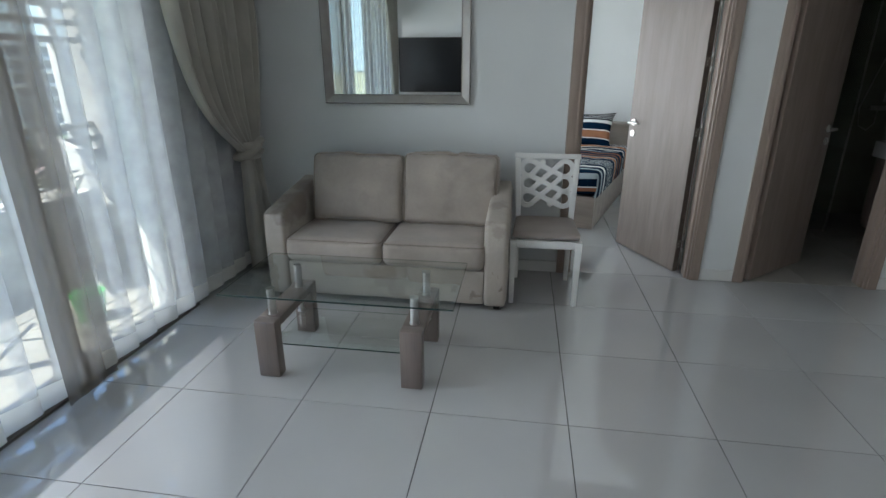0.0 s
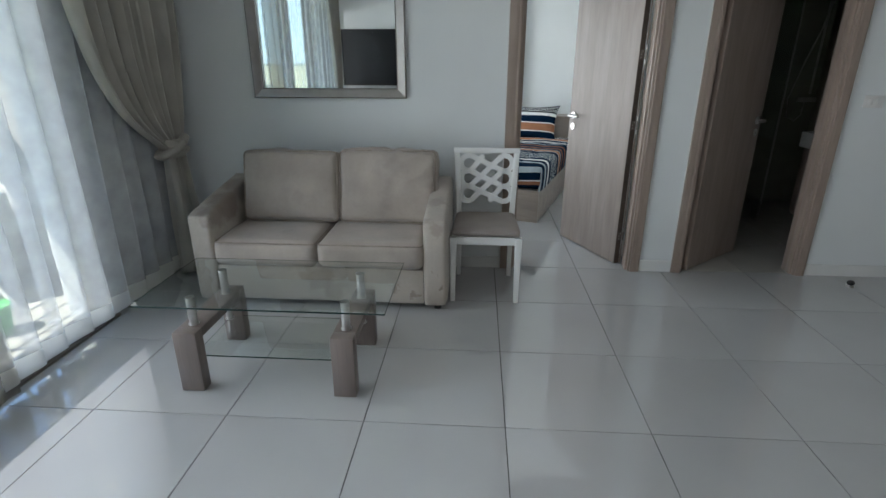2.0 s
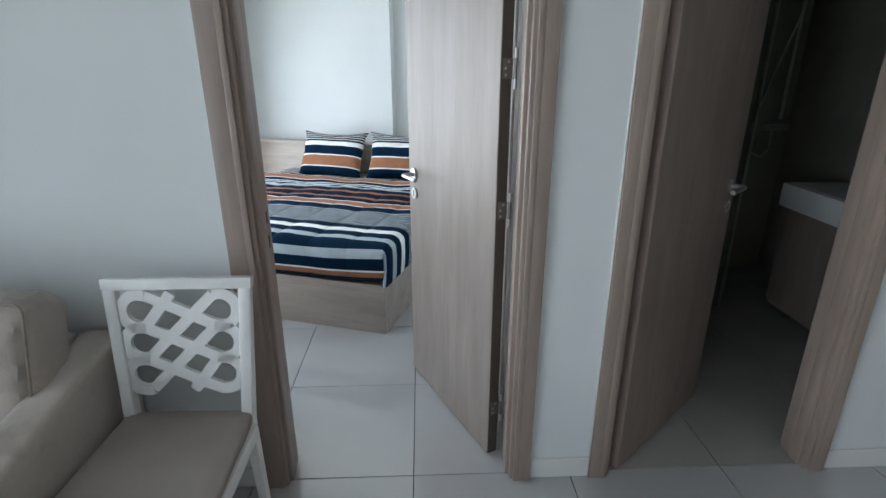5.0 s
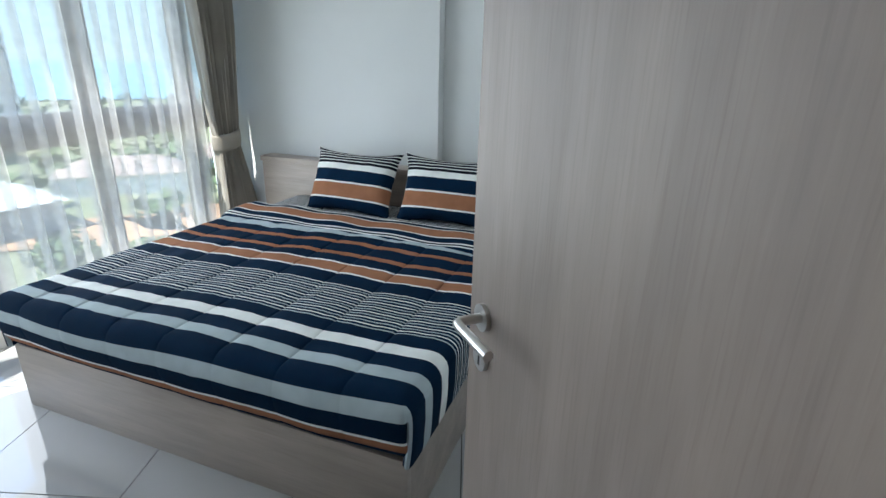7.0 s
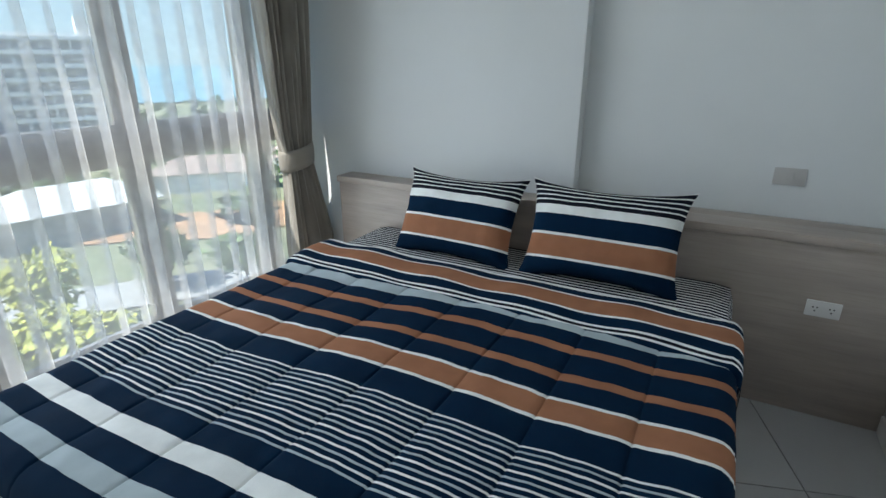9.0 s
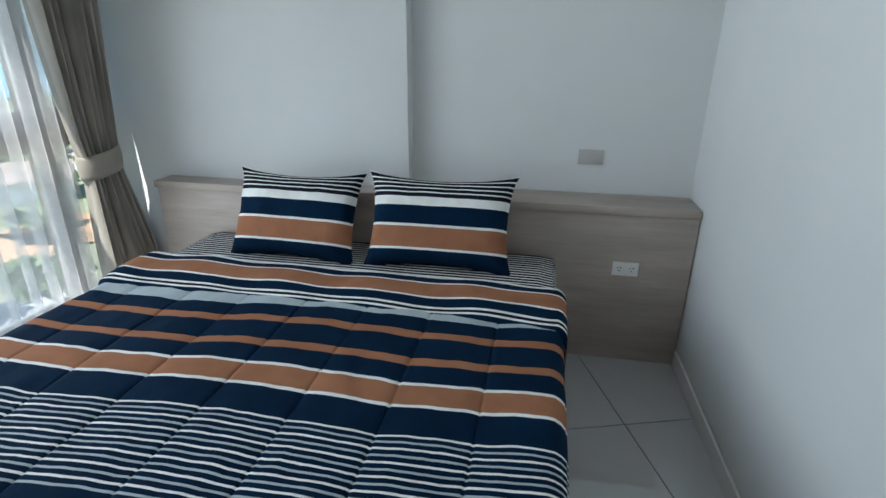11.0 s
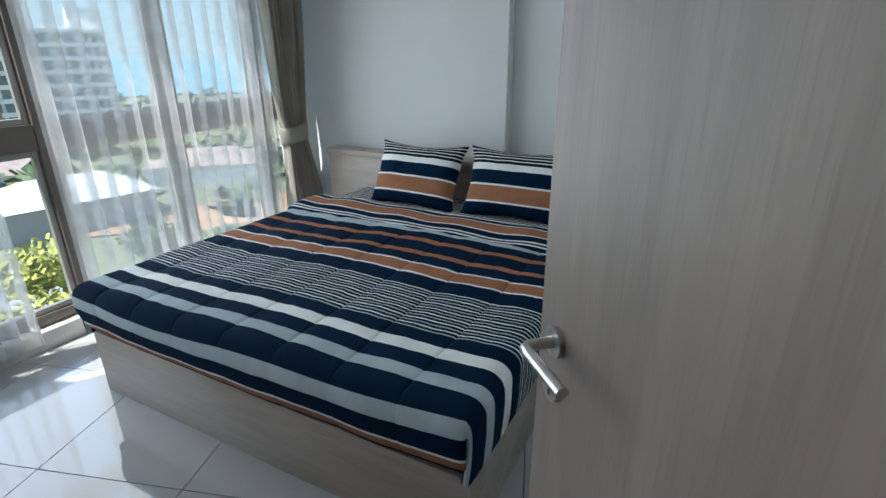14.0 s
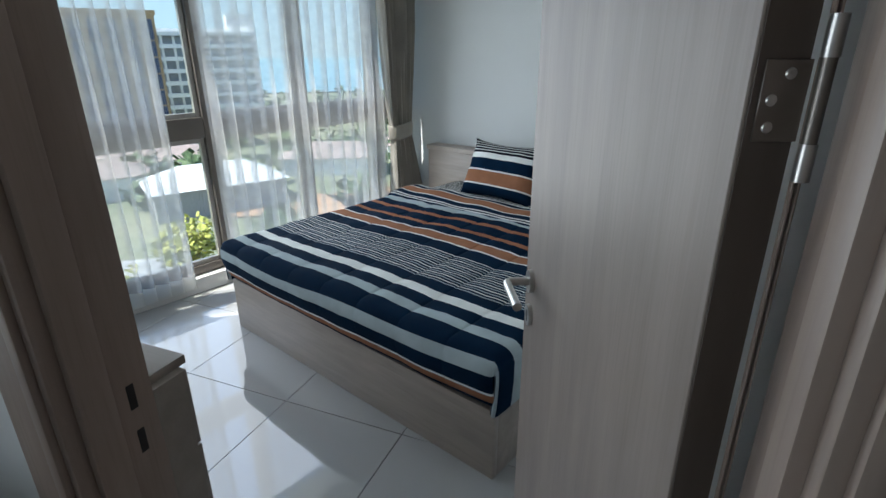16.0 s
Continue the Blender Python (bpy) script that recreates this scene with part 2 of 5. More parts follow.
M_ALU = mat("bronze_aluminium", (0.17, 0.15, 0.13), 0.4, 0.3, var=0.04, scale=6)
M_ALU2 = mat("pale_aluminium", (0.42, 0.40, 0.37), 0.35, 0.6, var=0.04, scale=6)
M_SHEER = cloth_mat("white_sheer", (0.86, 0.875, 0.885), 0.60, 0.62)
M_SHEERHEM = cloth_mat("white_sheer_hem", (0.84, 0.84, 0.80), 0.10, 0.55)
M_SHEERTHIN = cloth_mat("thin_white_sheer", (0.80, 0.80, 0.785), 0.62, 0.60)
M_TAUPESHEER = cloth_mat("taupe_sheer", (0.26, 0.235, 0.205), 0.25, 0.5)
M_DRAPE = mat("beige_drape", (0.42, 0.40, 0.35), 0.8, var=0.06, scale=5, bump=0.15, bump_scale=240, sheen=0.15)
M_DRAPE2 = mat("grey_drape", (0.33, 0.305, 0.262), 0.8, var=0.06, scale=5, bump=0.15, bump_scale=240, sheen=0.15)
C_NAVY, C_WHITE, C_ORANGE, C_GREY, C_BLACK = (mat(n, c, 0.85, var=0.05, scale=12, bump=0.12, bump_scale=300, spec=0.05) for n, c in (
    ("navy_cotton", (0.0036, 0.0175, 0.042)), ("white_cotton", (0.82, 0.84, 0.81)), ("rust_cotton", (0.34, 0.155, 0.085)),
    ("blue_grey_cotton", (0.42, 0.49, 0.51)), ("black_cotton", (0.012, 0.014, 0.022))))
M_PLASTIC = mat("white_plastic", (0.74, 0.73, 0.70), 0.35, var=0.02, scale=8)
M_PLASTICG = mat("grey_plastic", (0.50, 0.49, 0.47), 0.35, var=0.02, scale=8)
M_BLACK = mat("black_rubber", (0.012, 0.012, 0.012), 0.5, var=0.1)
M_SCREEN = mat("screen_glass", (0.006, 0.006, 0.008), 0.3, var=0.0)
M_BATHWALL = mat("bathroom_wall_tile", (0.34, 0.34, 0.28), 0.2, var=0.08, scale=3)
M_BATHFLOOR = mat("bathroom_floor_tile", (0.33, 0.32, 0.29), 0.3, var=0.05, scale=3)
M_CERAMIC = mat("white_ceramic", (0.82, 0.82, 0.82), 0.12, var=0.01)
M_CONCRETE = mat("balcony_tile", (0.27, 0.262, 0.24), 0.6, var=0.08, scale=4)
M_TURF = mat("artificial_turf", (0.10, 0.19, 0.06), 0.9, var=0.2, scale=40)
M_EXTWHITE = mat("exterior_white", (0.52, 0.515, 0.50), 0.7, var=0.05, scale=1.5)
M_SLAT = mat("louvre_slat", (0.30, 0.29, 0.28), 0.6, var=0.08, scale=5)
M_GREENPOT = mat("green_plastic", (0.06, 0.34, 0.09), 0.4, var=0.05)
M_GROUND = mat("scrub_ground", (0.22, 0.215, 0.14), 0.95, var=0.3, scale=0.07, fine=0.2, dark=(0.17, 0.20, 0.11))
M_EARTH = mat("orange_earth", (0.48, 0.29, 0.17), 0.95, var=0.15, scale=0.2, fine=0.2)
M_ROAD = mat("road_concrete", (0.38, 0.375, 0.36), 0.9, var=0.1, scale=0.4)
M_SEA = mat("sea_water", (0.16, 0.31, 0.37), 0.7, var=0.08, scale=0.004)
M_LEAF = mat("leaf_green", (0.105, 0.155, 0.06), 0.7, var=0.35, scale=1.2)
M_LEAFY = mat("leaf_yellow_green", (0.42, 0.42, 0.08), 0.7, var=0.3, scale=1.2)
M_BARK = mat("bark", (0.12, 0.09, 0.06), 0.9, var=0.2)
M_HOTEL = mat("hotel_render", (0.82, 0.81, 0.78), 0.8, var=0.04, scale=0.1)
M_SHADEGLASS = mat("shaded_window", (0.30, 0.33, 0.36), 0.2, var=0.1, scale=0.2)
M_TAN = mat("tan_cladding", (0.36, 0.24, 0.12), 0.7, var=0.08, scale=0.2)
M_BLUEGLASS = mat("blue_glazing", (0.03, 0.05, 0.11), 0.15, var=0.1, scale=0.2)
M_ROOFW = mat("white_metal_roof", (0.66, 0.66, 0.65), 0.5, var=0.03, scale=0.3)
M_ROOFD = mat("brown_tile_roof", (0.36, 0.28, 0.25), 0.8, var=0.12, scale=0.6)


# ---- building helpers ----
def box(bm, x0, x1, y0, y1, z0, z1, bevel=0.0, segs=2, m=None):
    r = bmesh.ops.create_cube(bm, size=1, matrix=Matrix.Translation(((x0 + x1) / 2, (y0 + y1) / 2, (z0 + z1) / 2)) @ Matrix.Diagonal((x1 - x0, y1 - y0, z1 - z0, 1)))
    vs = r["verts"]
    if bevel:
        es = list({e for v in vs for e in v.link_edges})
        out = bmesh.ops.bevel(bm, geom=es, offset=bevel, segments=segs, affect="EDGES", profile=0.5)
        vs = list({v for f in out["faces"] for v in f.verts} | {v for v in vs if v.is_valid})
    if m is not None:
        bmesh.ops.transform(bm, matrix=m, verts=[v for v in vs if v.is_valid])
    return vs


def cyl(bm, a, b, r, r2=None, n=20):
    a, b = Vector(a), Vector(b)
    m = Matrix.Translation((a + b) / 2) @ (b - a).to_track_quat("Z", "Y").to_matrix().to_4x4()
    bmesh.ops.create_cone(bm, cap_ends=True, segments=n, radius1=r, radius2=r if r2 is None else r2, depth=(b - a).length, matrix=m)


def tube(bm, pts, r, n=8):
    pts = [Vector(p) for p in pts]
    rings = []
    for i, p in enumerate(pts):
        d = (pts[min(i + 1, len(pts) - 1)] - pts[max(i - 1, 0)]).normalized()
        q = d.to_track_quat("Z", "Y")
        rings.append([bm.verts.new(p + q @ Vector((r * math.cos(k * 2 * math.pi / n), r * math.sin(k * 2 * math.pi / n), 0))) for k in range(n)])
    for a, b in zip(rings[:-1], rings[1:]):
        for k in range(n):
            bm.faces.new((a[k], a[(k + 1) % n], b[(k + 1) % n], b[k]))
    bm.faces.new(rings[0][::-1])
    bm.faces.new(rings[-1])


def mesh_ob(name, bm, materials, smooth=False, parent=None, m=None):
    me = bpy.data.meshes.new(name)
    bmesh.ops.recalc_face_normals(bm, faces=bm.faces)
    bm.to_mesh(me)
    bm.free()
    for x in materials if isinstance(materials, (list, tuple)) else [materials]:
        me.materials.append(x)
    if smooth:
        me.polygons.foreach_set("use_smooth", [True] * len(me.polygons))
        me.set_sharp_from_angle(angle=radians(42))
    ob = new(name, me)
    if parent is not None:
        ob.parent = parent
    if m is not None:
        ob.matrix_basis = m
    return ob


def part(name, bm, material, parent, label="", smooth=True):
    ob = mesh_ob(name, bm, material, smooth, parent)
    return tagged(ob, label)


def block(name, material, parent, *dims, bevel=0.003, label=""):
    bm = bmesh.new()
    box(bm, *dims, bevel=bevel)
    return part(name, bm, material, parent, label)


def thing(name, label, category, m=None, group="", kind=""):
    ob = new(name)
    if m is not None:
        ob.matrix_basis = m
    return tagged(ob, label, category, group, kind)


def wall(name, material, p, q, z0, z1, thick, label, holes=()):
    """A wall from p to q (plan points of its room face), thickening to its left side. holes: (from, to, bottom, top) along it."""
    p, q = Vector(p), Vector(q)
    length = (q - p).length
    bm = bmesh.new()
    xs = sorted({0, length, *(h[0] for h in holes), *(h[1] for h in holes)})
    for a, b in zip(xs[:-1], xs[1:]):
        hs = [h for h in holes if h[0] <= a + 1e-6 and h[1] >= b - 1e-6]
        if not hs:
            box(bm, a, b, 0, thick, z0, z1)
        else:
            if hs[0][2] > z0:
                box(bm, a, b, 0, thick, z0, hs[0][2])
            if hs[0][3] < z1:
                box(bm, a, b, 0, thick, hs[0][3], z1)
    ob = mesh_ob(name, bm, material)
    d = (q - p).normalized()
    ob.matrix_basis = Matrix.Translation((p.x, p.y, 0)) @ Matrix.Rotation(math.atan2(d.y, d.x), 4, "Z")
    return tagged(ob, label, "wall", kind="structure")


# The bedroom is turned against the living room: coordinates (u, v) lie along its own walls.
def bw(u, v):
    p = BED @ Vector((u, v, 0))
    return (p.x, p.y)


ROOM_H = 2.6
WALL_Y = 3.61      # living-room face of the wall with the two doors
BACK_Y = 3.71      # its bedroom face
GLASS_X = -2.16    # sliding doors to the balcony
REAR_Y = -0.78

# ---- structure: walls and ceilings ----
wall("wall_north", M_WALL, (GLASS_X - 0.25, WALL_Y), (4.3, WALL_Y), -0.05, ROOM_H, BACK_Y - WALL_Y, "white painted wall with two door openings",
     holes=[(0.315 - GLASS_X + 0.25, 1.185 - GLASS_X + 0.25, -0.05, 2.1), (1.515 - GLASS_X + 0.25, 2.345 - GLASS_X + 0.25, -0.05, 2.1)])
wall("wall_rear", M_WALLBOUNCE, (4.3, REAR_Y), (GLASS_X - 0.25, REAR_Y), -0.05, ROOM_H, 0.12, "plain wall behind the television, whitened to bounce light")
wall("wall_east", M_WALLDIM, (4.3, WALL_Y), (4.3, REAR_Y), -0.05, ROOM_H, 0.12, "plain unseen wall, painted taupe to cut bounced light")
wall("wall_window_pier", M_WALL, (GLASS_X + 0.02, 2.70), (GLASS_X + 0.02, WALL_Y), -0.05, ROOM_H, 0.25, "white painted wall between the sliding doors and the corner")
wall("wall_headboard", M_WALL, bw(-3.7, 6.895), bw(-0.285, 6.895), -0.05, ROOM_H, 0.12, "white painted wall behind the bed head")
bm = bmesh.new()
box(bm, -3.55, -1.645, 6.80, 6.893, -0.05, ROOM_H, bevel=0.004)
tagged(mesh_ob("wall_pier", bm, M_WALL, m=BED), "white painted pier standing proud of the bed wall", "wall", kind="structure")
e1, e2 = bw(-0.285, 6.895), (1.2, 4.42)
wall("wall_bedroom_side", M_WALL, e1, e2, -0.05, ROOM_H, 0.10, "white painted side wall of the bedroom")
wall("wall_bedroom_return", M_WALL, e2, (1.2, BACK_Y), -0.05, ROOM_H, 0.10, "white painted short wall beside the bedroom door")
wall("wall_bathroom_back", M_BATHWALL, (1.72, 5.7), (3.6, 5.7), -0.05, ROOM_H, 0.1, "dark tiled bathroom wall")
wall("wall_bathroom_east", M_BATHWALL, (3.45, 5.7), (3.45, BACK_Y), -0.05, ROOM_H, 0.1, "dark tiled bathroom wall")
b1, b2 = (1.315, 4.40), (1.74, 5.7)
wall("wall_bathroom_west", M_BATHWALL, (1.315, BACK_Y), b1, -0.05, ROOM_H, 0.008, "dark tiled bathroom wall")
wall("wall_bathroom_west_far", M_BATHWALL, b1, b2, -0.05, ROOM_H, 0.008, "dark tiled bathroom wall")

for nm, pts in (("ceiling_living", [(GLASS_X - 0.25, REAR_Y - 0.1), (4.4, REAR_Y - 0.1), (4.4, 3.66), (GLASS_X - 0.25, 3.66)]),
                ("ceiling_bedroom", [(-2.6, 3.66), (4.4, 3.66), (3.6, 5.8), (2.1, 7.0), bw(-3.7, 7.0)])):
    bm = bmesh.new()
    lo = [bm.verts.new((*p, ROOM_H)) for p in pts]
    hi = [bm.verts.new((*p, ROOM_H + 0.12)) for p in pts]
    bm.faces.new(lo[::-1]), bm.faces.new(hi)
    for i in range(len(pts)):
        j = (i + 1) % len(pts)
        bm.faces.new((lo[i], lo[j], hi[j], hi[i]))
    tagged(mesh_ob(nm, bm, M_CEIL), "plain white painted ceiling", "ceiling", kind="structure")


def skirting(name, runs):
    bm = bmesh.new()
    for p, q in runs:
        p, q = Vector((*p, 0)), Vector((*q, 0))
        d = q - p
        m = Matrix.Translation(p) @ Matrix.Rotation(math.atan2(d.y, d.x), 4, "Z")
        box(bm, 0, d.length, -0.012, -0.0005, 0.001, 0.085, bevel=0.002, segs=1, m=m)
    return tagged(mesh_ob(name, bm, M_SKIRT), "pale tile skirting along the wall foot", "baseboard", kind="structure")


skirting("baseboard_living", [((GLASS_X + 0.1, WALL_Y), (0.262, WALL_Y)), ((1.242, WALL_Y), (1.466, WALL_Y)), ((2.392, WALL_Y), (4.29, WALL_Y))])
skirting("baseboard_bedroom", [(bw(-0.285, 6.66), e2)])


# ---- doors ----
def door_frame(name, x0, x1, label, casing):
    """Stepped timber lining and casing round a doorway; x0, x1: clear opening; casing: its reach on both sides."""
    ob = thing(name, label, "door frame", kind="structure")
    for reach, x, s in ((casing[0], x0, -1), (casing[1], x1, 1)):
        bm = bmesh.new()
        def bx(a, b, y0, y1):
            box(bm, min(x + s * a, x + s * b), max(x + s * a, x + s * b), y0, y1, 0.0, 2.14 if a > 0.03 else 2.06, bevel=0.003, segs=2)
        bx(0.0, 0.040, 3.622, 3.672)
        bx(0.013, 0.043, 3.598, 3.624)
        bx(0.026, 0.046, 3.586, 3.600)
        bx(0.006, 0.044, 3.670, 3.735)
        bx(0.040, reach, WALL_Y - 0.022, WALL_Y + 0.002)
        bx(0.040, reach - 0.005, BACK_Y - 0.002, BACK_Y + 0.02)
        jamb = part("jamb", bm, M_FRAME, ob)
        bm = bmesh.new()
        box(bm, *sorted((x + s * (reach + 0.0002), x + s * (reach + 0.0045))), WALL_Y - 0.010, WALL_Y - 0.0003, 0.087, 2.165, bevel=0.0015, segs=1)
        part("sealant_bead", bm, M_PLASTIC, jamb, "thin white sealant bead")
    bm = bmesh.new()
    box(bm, x0 - 0.04, x1 + 0.04, 3.60, 3.735, 2.06, 2.10, bevel=0.003)
    box(bm, x0 - casing[0], x1 + casing[1], WALL_Y - 0.022, WALL_Y, 2.10, 2.165, bevel=0.003)
    part("head", bm, M_FRAME, ob)
    return ob


def lever(parent, w, y, s, zc=1.028):
    """Lever handle with round rose and keyhole plate on one face of a leaf (leaf along +x, face at y, outwards s)."""
    bm = bmesh.new()
    cyl(bm, (w - 0.06, y, zc), (w - 0.06, y + s * 0.009, zc), 0.026, n=28)
    rose = part("handle_rose", bm, M_METAL, parent, "round brushed steel rose")
    bm = bmesh.new()
    tube(bm, [(w - 0.06, y + s * 0.006, zc), (w - 0.06, y + s * 0.050, zc), (w - 0.066, y + s * 0.057, zc), (w - 0.08, y + s * 0.058, zc), (w - 0.185, y + s * 0.056, zc)], 0.0095, 12)
    part("handle_lever", bm, M_METAL, rose, "brushed steel lever handle")
    bm = bmesh.new()
    cyl(bm, (w - 0.06, y, zc - 0.085), (w - 0.06, y + s * 0.008, zc - 0.085), 0.025, n=28)
    plate = part("keyhole_plate", bm, M_METAL, parent, "oval steel keyhole plate")
    bm = bmesh.new()
    box(bm, w - 0.064, w - 0.056, y + s * 0.0075 - 0.001, y + s * 0.0075 + 0.001, zc - 0.1, zc - 0.072, bevel=0.0008, segs=1)
    part("keyhole", bm, M_BLACK, plate)


def door_leaf(name, pin, ang, w, side, label, edge=M_EDGESHADE, hinges=(0.22, 1.02, 1.475, 1.86)):
    """A flush leaf: pin at its hinge, ang: direction of the leaf, side: the sign of y towards the living-room face."""
    m = Matrix.Translation((*pin, 0)) @ Matrix.Rotation(ang, 4, "Z")
    ob = thing(name, label, "door", m)
    bm = bmesh.new()
    y0, y1 = sorted((0.0, side * 0.044))
    box(bm, 0.003, w, y0, y1, 0.008, 2.055, bevel=0.0015, segs=1)
    part("leaf", bm, M_DOOR, ob)
    for x in (0.0, w - 0.0005):
        bm = bmesh.new()
        box(bm, x + 0.0012, x + 0.0035 if x == 0.0 else x + 0.002, y0 + 0.0025, y1 - 0.0025, 0.010, 2.053)
        part("edge_band", bm, edge, ob, "brown edge band")
    lever(ob, w, side * 0.044, side)
    lever(ob, w, 0.0, -side)
    if hinges:
        for ya in (-0.0085, -0.0035):
            bm = bmesh.new()
            box(bm, -0.006, -0.001, *sorted((side * ya, side * (ya + 0.0022))), 0.010, 2.053, bevel=0.0006, segs=1)
            part("seal_strip", bm, M_FRAME, ob, "thin brown seal strip")
    for z in hinges:
        bm = bmesh.new()
        ya, yb = sorted((side * 0.0005, side * 0.036))
        box(bm, -0.0008, 0.0012, ya, yb, z - 0.030, z + 0.030, bevel=0.0005, segs=1)
        hinge = part("hinge", bm, M_HINGE, ob, "dark steel flag hinge plate")
        for k, yk in ((-0.019, 0.026), (0.001, 0.027), (0.020, 0.016)):
            bm = bmesh.new()
            cyl(bm, (-0.0020, side * yk, z + k), (-0.0006, side * yk, z + k), 0.0036, 0.0046, n=14)
            cyl(bm, (-0.0026, side * yk, z + k), (-0.0019, side * yk, z + k), 0.0016, n=8)
            part("screw", bm, M_METAL, hinge)
        xk = -0.006
        for za in (z - 0.060, z + 0.031):
            bm = bmesh.new()
            cyl(bm, (xk, -side * 0.006, za), (xk, -side * 0.006, za + 0.029), 0.0066, n=18)
            part("knuckle", bm, M_METAL, hinge, "steel hinge knuckle")
        bm = bmesh.new()
        cyl(bm, (xk, -side * 0.006, z - 0.034), (xk, -side * 0.006, z + 0.034), 0.0056, n=14)
        part("pin", bm, M_HINGE, hinge)
    return ob


door_frame("door_frame_1", 0.345, 1.150, "taupe wood-grain door frame of the bedroom", (0.105, 0.090))
door_frame("door_frame_2", 1.555, 2.305, "taupe wood-grain door frame of the bathroom", (0.087, 0.085))
door_leaf("door_1", (1.136, 3.744), math.atan2(0.9073, -0.4206), 0.722, 1, "taupe wood-grain bedroom door standing wide open")
door_leaf("door_2", (1.560, 3.655), math.atan2(0.475, 0.558), 0.710, -1, "taupe wood-grain bathroom door standing half open", edge=M_FRAME, hinges=())
for z in (0.934, 1.016):
    bm = bmesh.new()
    box(bm, 0.3370, 0.3402, 3.693, 3.706, z - 0.022, z + 0.022, bevel=0.001, segs=1)
    tagged(mesh_ob("strike_plate", bm, M_BLACK), "dark strike plate in the bedroom door jamb", "strike plate", "strike plates")


# ---- windows ----
def window_wall(name, u0, u1, z0, z1, mullions, rails, m, label, pale=()):
    """Framed glazing in the plane x = 0 of m, running along y."""
    ob = thing(name, label, "window", m, kind="structure")
    bm = bmesh.new()
    box(bm, -0.05, 0.05, u0, u1, z0, z0 + 0.06, bevel=0.004)
    box(bm, -0.05, 0.05, u0, u1, z1 - 0.06, z1, bevel=0.004)
    part("window_frame", bm, M_ALU, ob)
    for y in mullions:
        bm = bmesh.new()
        box(bm, -0.06, 0.06, y - 0.035, y + 0.035, z0, z1, bevel=0.004)
        part("mullion", bm, M_ALU, ob)
    for a, b in zip(mullions[:-1], mullions[1:]):
        for ra, rb in rails:
            bm = bmesh.new()
            box(bm, -0.055, 0.055, a + 0.035, b - 0.035, ra, rb, bevel=0.004)
            part("rail", bm, M_ALU, ob)
        zs = [z0 + 0.06, *(q for r in rails for q in r), z1 - 0.06]
        for za, zb in zip(zs[::2], zs[1::2]):
            ya, yb = a + 0.035, b - 0.035
            bm = bmesh.new()
            for d in ((ya, ya + 0.03, za, zb), (yb - 0.03, yb, za, zb), (ya + 0.03, yb - 0.03, za, za + 0.03), (ya + 0.03, yb - 0.03, zb - 0.03, zb)):
                box(bm, 0.0, 0.03, *d, bevel=0.003, segs=1)
            sash = part("sash", bm, M_ALU2, ob, "pale aluminium sash")
            bm = bmesh.new()
            box(bm, 0.012, 0.018, ya + 0.028, yb - 0.028, za + 0.028, zb - 0.028)
            p = part("pane", bm, M_PANE, sash, smooth=False)
            p.visible_shadow = False
    return ob


window_wall("window_1", REAR_Y, 2.70, 0.0, 2.45, [REAR_Y + 0.04, 0.05, 0.93, 1.80, 2.665], [], Matrix.Translation((GLASS_X, 0, 0)),
            "dark-framed sliding glass doors to the balcony")
window_wall("window_2", 2.6, 6.80, 0.10, 2.5, [2.83, 3.56, 4.29, 5.02, 5.75, 6.48, 6.77], [(1.0, 1.13)], BED @ Matrix.Translation((-3.47, 0, 0)),
            "dark bronze framed full-height bedroom window")
bm = bmesh.new()
box(bm, -3.55, -3.36, 2.6, 6.80, -0.05, 0.10, bevel=0.004)
tagged(mesh_ob("window_sill", bm, M_SKIRT, m=BED), "low pale sill under the bedroom window", "window sill", kind="structure")
for nm, mm, lx in (("lintel_living", None, (GLASS_X - 0.25, GLASS_X + 0.06, REAR_Y, WALL_Y, 2.45, ROOM_H)), ("lintel_bedroom", BED, (-3.7, -3.36, 2.6, 6.80, 2.5, ROOM_H))):
    bm = bmesh.new()
    box(bm, *lx)
    tagged(mesh_ob(nm, bm, M_WALL, m=mm), "white lintel over the window", "lintel", kind="structure")
bm = bmesh.new()
for x in (-2.205, -2.155, -2.105, -2.068):
    box(bm, x - 0.006, x + 0.006, REAR_Y, 2.70, 0.0, 0.012, bevel=0.002, segs=1)
box(bm, -2.23, -2.055, REAR_Y, 2.70, -0.03, 0.001)
tagged(mesh_ob("door_track", bm, M_ALU), "dark aluminium sliding door track in the floor", "door track", kind="structure")


